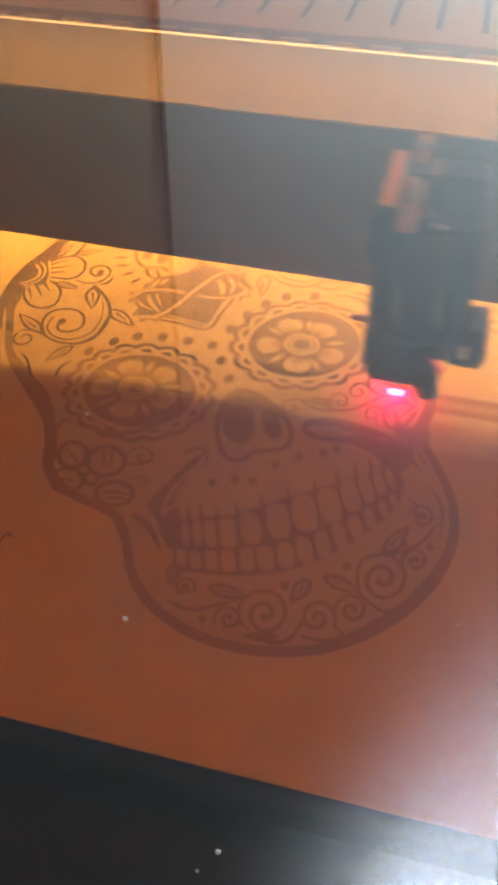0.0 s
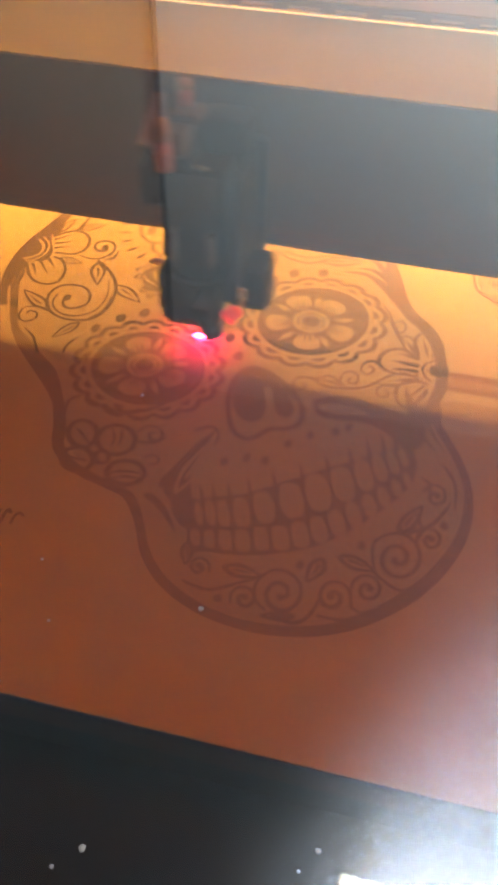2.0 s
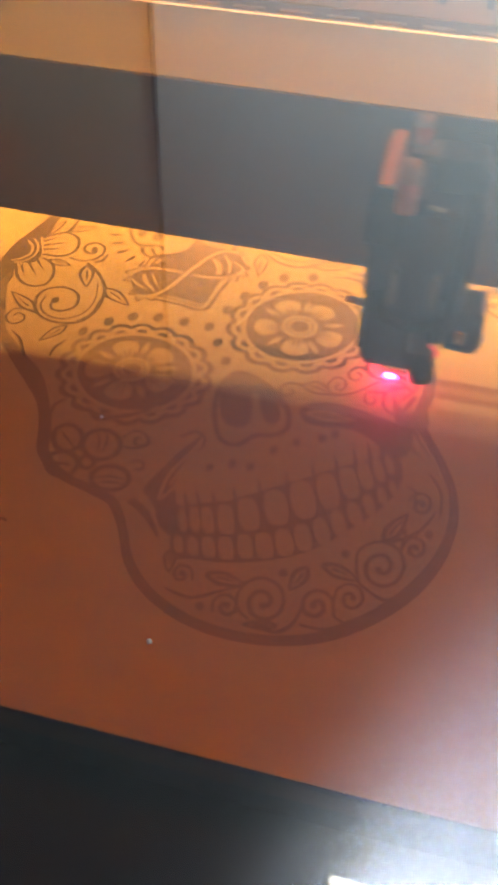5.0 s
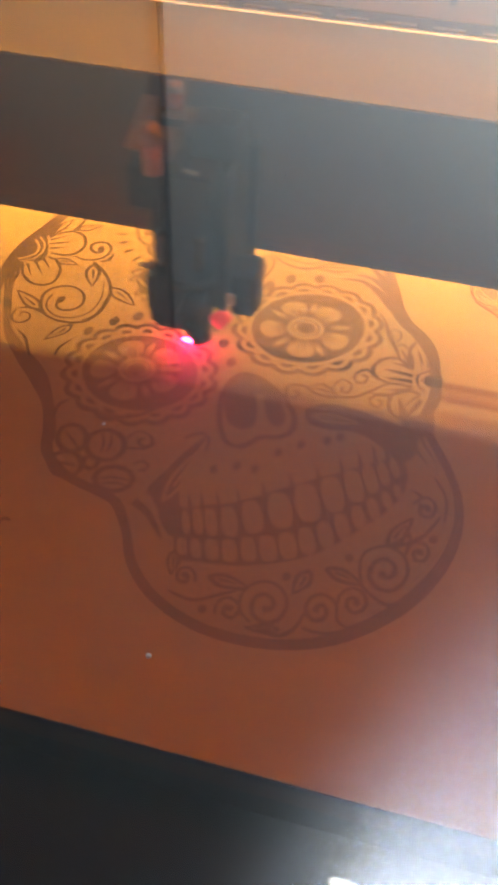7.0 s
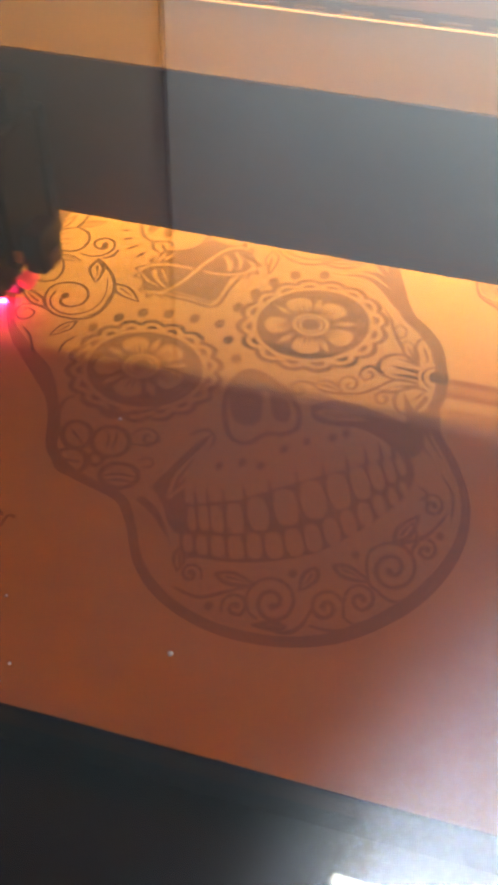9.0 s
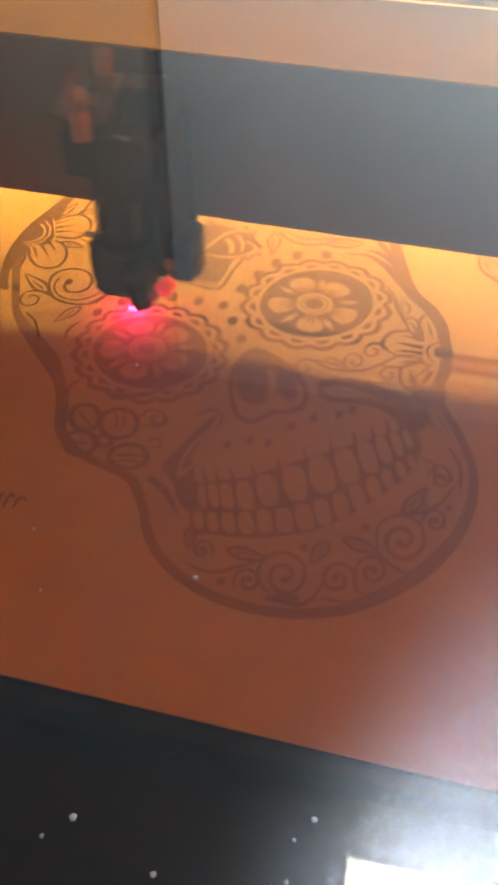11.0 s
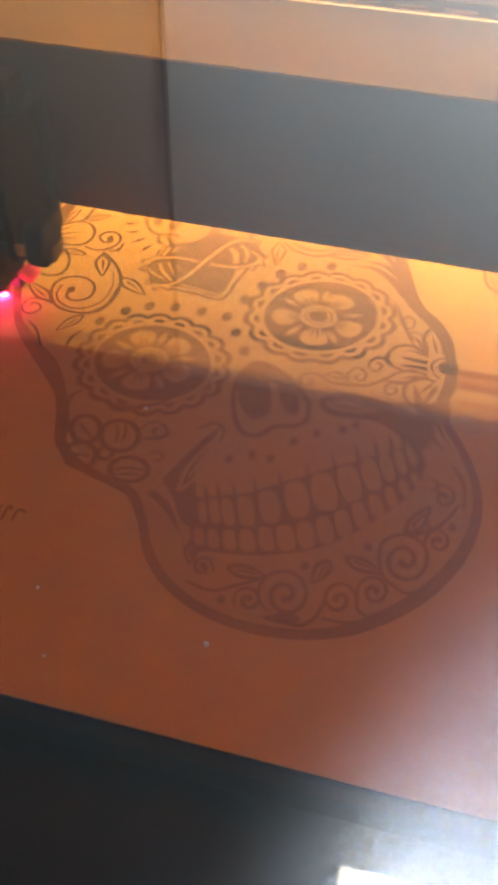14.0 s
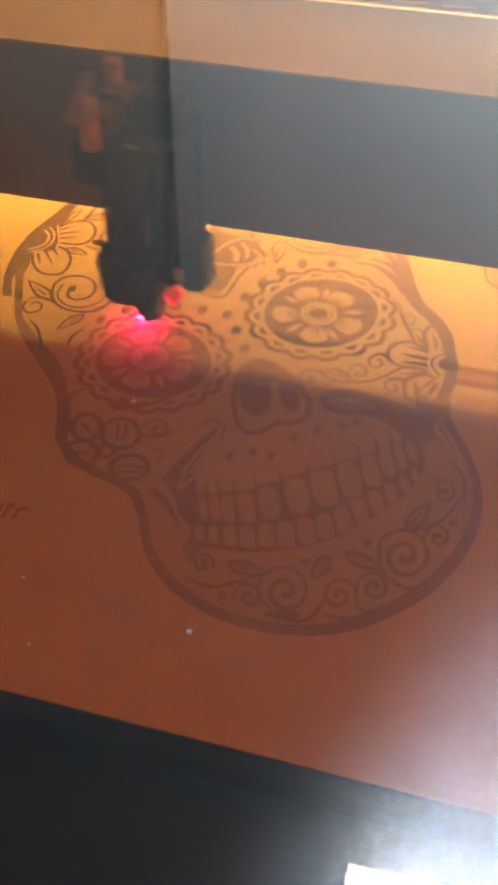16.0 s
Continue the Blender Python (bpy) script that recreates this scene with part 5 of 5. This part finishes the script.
    stroke(e, [(0.1477, 0.2221), (0.1569, 0.2173), (0.1659, 0.2164), (0.1766, 0.2192)], 0.0016, 0.0016, 0.0016)
    stroke(e, [(0.1580, 0.2459), (0.1593, 0.2384), (0.1616, 0.2357)], 0.0016, 0.0019, 0.0013)
    stroke(e, [(0.1614, 0.2454), (0.1626, 0.2379), (0.1649, 0.2352)], 0.0016, 0.0019, 0.0013)
    stroke(e, [(0.1647, 0.2449), (0.1659, 0.2375), (0.1681, 0.2347)], 0.0016, 0.0019, 0.0013)
    stroke(e, [(0.1680, 0.2444), (0.1692, 0.2370), (0.1714, 0.2342)], 0.0016, 0.0019, 0.0013)
    stroke(e, [(0.1713, 0.2439), (0.1725, 0.2365), (0.1747, 0.2337)], 0.0016, 0.0019, 0.0013)
    stroke(e, [(0.1746, 0.2434), (0.1758, 0.2360), (0.1779, 0.2332)], 0.0016, 0.0019, 0.0013)
    stroke(e, [(0.1572, 0.2423), (0.1583, 0.2341), (0.1638, 0.2306), (0.1765, 0.2315)], 0.0013, 0.0016, 0.0013)
    stroke(e, [(0.1460, 0.2462), (0.1491, 0.2368), (0.1547, 0.2315)], 0.0013, 0.0016, 0.0010)
    stroke(e, [(0.1491, 0.2488), (0.1517, 0.2409), (0.1573, 0.2366)], 0.0013, 0.0016, 0.0010)
    stroke(e, [(0.1453, 0.2409), (0.1483, 0.2315), (0.1530, 0.2268)], 0.0010, 0.0016, 0.0010)
    stroke(e, [(0.1507, 0.2440), (0.1534, 0.2464), (0.1548, 0.2427), (0.1527, 0.2394)], 0.0013, 0.0013, 0.0013)
    stroke(e, [(0.1600, 0.2133), (0.1614, 0.2181), (0.1632, 0.2167), (0.1626, 0.2126), (0.1608, 0.2128)], 0.0013, 0.0013, 0.0013)
    stroke(e, [(0.1648, 0.2158), (0.1662, 0.2207), (0.1680, 0.2192), (0.1673, 0.2152), (0.1655, 0.2153)], 0.0013, 0.0013, 0.0013)
    e = motif("script_mark")
    stroke(e, [(-0.1478, -0.1080), (-0.1413, -0.1127), (-0.1419, -0.1045), (-0.1411, -0.1014)], 0.0020)
    stroke(e, [(-0.1368, -0.1134), (-0.1374, -0.1042), (-0.1363, -0.1010), (-0.1337, -0.1041)], 0.0022)
    stroke(e, [(-0.1306, -0.1121), (-0.1304, -0.1046), (-0.1284, -0.1022), (-0.1246, -0.1039)], 0.0022)
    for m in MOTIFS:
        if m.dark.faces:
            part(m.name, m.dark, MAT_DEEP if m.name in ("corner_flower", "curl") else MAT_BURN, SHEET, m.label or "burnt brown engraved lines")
        if m.bare.faces:
            part(m.name + "_bare", m.bare, MAT_STAIN, SHEET, "bare smoke-stained wood left inside the engraving")


build_smoke_stain()
build_engraving()


# ---- the laser head; its origin is the red spot on the wood ----
def prism(x0, x1, profile):
    """A block across x with the given outline in y and z."""
    bm = bmesh.new()
    a = [bm.verts.new((x0, y, z)) for y, z in profile]
    b = [bm.verts.new((x1, y, z)) for y, z in profile]
    bm.faces.new(a[::-1])
    bm.faces.new(b)
    n = len(profile)
    for i in range(n):
        bm.faces.new((a[i], a[(i + 1) % n], b[(i + 1) % n], b[i]))
    bmesh.ops.recalc_face_normals(bm, faces=bm.faces)
    return bm


def lump(r, sx, sy, sz, at, rough=0.0, level=2):
    bm = bmesh.new()
    bmesh.ops.create_icosphere(bm, subdivisions=level, radius=r)
    for v in bm.verts:
        k = 1 + rough * noise.noise(v.co * (1.7 / r))
        v.co = Vector((v.co.x * sx * k, v.co.y * sy * k, v.co.z * sz * k)) + Vector(at)
    return bm


def build_head():
    h = thing("laser_head", "dark blue-black laser head carriage with a red pointer", "laser head")
    # carriage plate that rides on the gantry, with a wider shoulder on top
    part("carriage_plate", box(-0.031, 0.030, 0.010, 0.0435, 0.061, 0.150, 0.0025, 3), MAT_HEAD, h)
    part("shoulder", box(-0.035, 0.024, -0.0200, 0.0430, 0.120, 0.150, 0.003, 3), MAT_HEAD, h)
    part("back_plate", box(-0.031, 0.0400, 0.0300, 0.0436, 0.046, 0.151, 0.002), MAT_HEAD, h)
    # lens tube and lower body
    smooth(part("lens_tube", rod((0.004, -0.010, 0.068), (0.004, -0.010, 0.146), 0.0185, seg=40), MAT_HEAD, h))
    smooth(part("tube_collar", rod((0.004, -0.010, 0.066), (0.004, -0.010, 0.073), 0.0215, seg=40), MAT_HEAD, h))
    part("lower_body", box(-0.0255, 0.0165, -0.019, 0.016, 0.025, 0.068, 0.004, 3), MAT_HEAD, h)
    part("lens_flange", box(0.0167, 0.0300, -0.012, 0.016, 0.044, 0.068, 0.002), MAT_HEAD, h)
    part("base_plate", box(-0.022, 0.015, -0.015, 0.012, 0.020, 0.0249, 0.001), MAT_BLACK, h)
    smooth(part("nozzle", rod((0.0160, -0.0395, 0.054), (0.0215, -0.0410, 0.0350), 0.0098, 0.0074, seg=28), MAT_BLACK, h, "black cone nozzle"))
    part("nozzle_arm", box(0.006, 0.0212, -0.049, -0.0141, 0.050, 0.062, 0.003), MAT_HEAD, h)
    # small fitting whose red glow is put in as emission
    smooth(part("red_lit_fitting", rod((0.0200, 0.0035, 0.0180), (0.0275, 0.0065, 0.0268), 0.0070, 0.0058, seg=18), MAT_FITTING_GLOW, h, "small fitting with its red glow put in"))
    # highlights on the lens tube, put in as two grey bars
    for x in (-0.010, 0.0165):
        part("tube_highlight", box(x - 0.0026, x + 0.0026, -0.0298, -0.018, 0.084, 0.108, 0.001), MAT_GREY, h, "grey strip put in for a highlight on the tube")
    # slanted steel mirror holder that catches the lamp, on a stand at the front
    off = Vector((-0.0015, -0.0225, 0.0100))

    def up(bm):
        bmesh.ops.translate(bm, vec=off, verts=bm.verts)
        return bm

    part("mirror_stand", box(-0.0275, 0.002, -0.0265, 0.0040, 0.1501, 0.1602, 0.002), MAT_HEAD, h)
    holder = prism(-0.0248, -0.0166, [(0.004, 0.150), (0.018, 0.150), (0.022, 0.178), (0.020, 0.1805), (-0.013, 0.1605)])
    for v in holder.verts:
        v.co.x += (v.co.y - 0.02) * 0.09
    part("mirror_holder", up(holder), MAT_COPPER, h, "polished coppery mirror holder")
    part("mirror_block", up(box(-0.0165, 0.000, -0.004, 0.026, 0.150, 0.1655, 0.003)), MAT_GREY, h)
    # two upright adjusting knobs, reddish below and pale at the cap
    for foot, top, r in (((-0.0110, -0.0350, 0.1560), (-0.0122, -0.0352, 0.1870), 0.0070), ((-0.0088, 0.0050, 0.1811), (-0.0092, 0.0075, 0.1965), 0.0064)):
        a, b = Vector(foot), Vector(top)
        knob = smooth(part("adjusting_knob", rod(a, a.lerp(b, 0.62), r * 0.9, seg=24), MAT_KNOB, h, "reddish anodised adjusting knob"))
        smooth(part("knob_cap", rod(a.lerp(b, 0.63), b, r, r * 0.82, seg=24), MAT_BRASS, knob, "pale brass cap"))
    part("top_clamp", up(box(-0.013, 0.006, 0.012, 0.0345, 0.1656, 0.171, 0.001)), MAT_GREY, h)
    smooth(part("steel_pin", rod((0.003, -0.016, 0.1500), (0.013, -0.018, 0.1503), 0.0017, seg=12), MAT_STEEL, h))
    part("side_cover", box(0.0005, 0.034, 0.004, 0.030, 0.150, 0.175, 0.004, 3), MAT_HEAD, h)
    # hoses
    part("hose_block", box(-0.0295, -0.0257, -0.012, 0.012, 0.030, 0.062, 0.0015, 2), MAT_HEAD, h)
    part("rear_bracket", box(-0.018, 0.004, 0.0302, 0.0560, 0.026, 0.0458, 0.002), MAT_HEAD, h)
    smooth(part("hose_ferrule", rod((-0.0420, 0.0100, 0.0560), (-0.0250, 0.0125, 0.0530), 0.0022, 0.0034, seg=14), MAT_PALE, h, "pale hose end"))
    # dark skirt added for the shade under the head; it also blocks the strip's light
    part("skirt", box(-0.007, 0.014, 0.0040, 0.0115, 0.0050, 0.0200, 0.002), MAT_HEAD, h, "dark skirt added for the shade under the head")
    part("side_plate", prism(0.0302, 0.0368, [(-0.030, 0.056), (0.016, 0.050), (0.040, 0.062), (0.040, 0.150), (-0.014, 0.150), (-0.030, 0.120)]), MAT_HEAD, h)
    part("side_block", box(0.0370, 0.0545, -0.020, 0.012, 0.046, 0.080, 0.004, 3), MAT_HEAD, h)
    part("side_clamp", box(0.0546, 0.0570, -0.014, 0.004, 0.048, 0.060, 0.0015), MAT_GREY, h, "grey hose clamp")
    part("side_label", box(0.0366, 0.0425, -0.0310, -0.0285, 0.062, 0.071, 0.0005), MAT_PALE, h, "small pale tag")
    # unseen red glow added under the base plate to light the wood round the spot
    smooth(part("red_fill", rod((-0.001, -0.004, 0.0190), (-0.001, -0.004, 0.0199), 0.0042, seg=20), MAT_RED_FILL, h, "hidden red glow added to light the wood"))
    # pointer spot on the wood
    smooth(part("red_spot", lump(1.0, 0.0046, 0.0028, 0.0013, (-0.0002, -0.0027, 0.0016)), MAT_RED, h, "glowing red pointer spot"))
    return h


HEAD = build_head()


def build_dust():
    """Pale specks lying on the lid."""
    top = LID_Z + 0.004
    specks = [(0.060, -0.323, 1.0), (0.034, -0.276, 0.8), (0.046, -0.162, 0.7), (0.055, -0.362, 1.0), (0.085, -0.355, 0.8), (0.031, -0.320, 0.6),
              (0.037, -0.331, 0.55), (0.052, -0.365, 0.6), (0.109, -0.174, 0.8), (0.067, -0.366, 0.8), (0.083, -0.358, 0.5), (0.1145, -0.310, 0.5), (0.083, -0.363, 0.6)]
    for x, y, s in specks:
        r = 0.00054 * s
        smooth(thing("dust_speck", "tiny pale dust speck on the acrylic lid", "dust", lump(r, 1.0, 0.85, 0.5, (0, 0, 0), 0.3), MAT_DUST, pose(x, y, top + r * 0.45, 0, 0, random.uniform(0, 360)), group="dust specks on the lid"))


build_dust()


def sweep(t, period=2.506, right=0.15, speed=0.324, mid=-0.0577, turn=0.05):
    """Where the head is along x: to and fro at an even pace, with a short turn at each end."""
    u = abs(((t - right) / period) % 1.0 - 0.5) * 2
    s = (2 * u - 1) * period / 4
    q = period / 4 - turn
    if abs(s) > q:
        s = math.copysign(q + (turn * turn - (period / 4 - abs(s)) ** 2) / (2 * turn), s)
    return mid + speed * s


def motions():
    rows = [(k / 10, pose(sweep(k / 10), LASER_Y, 0.0)) for k in range(161)]
    walk(HEAD, rows)


motions()
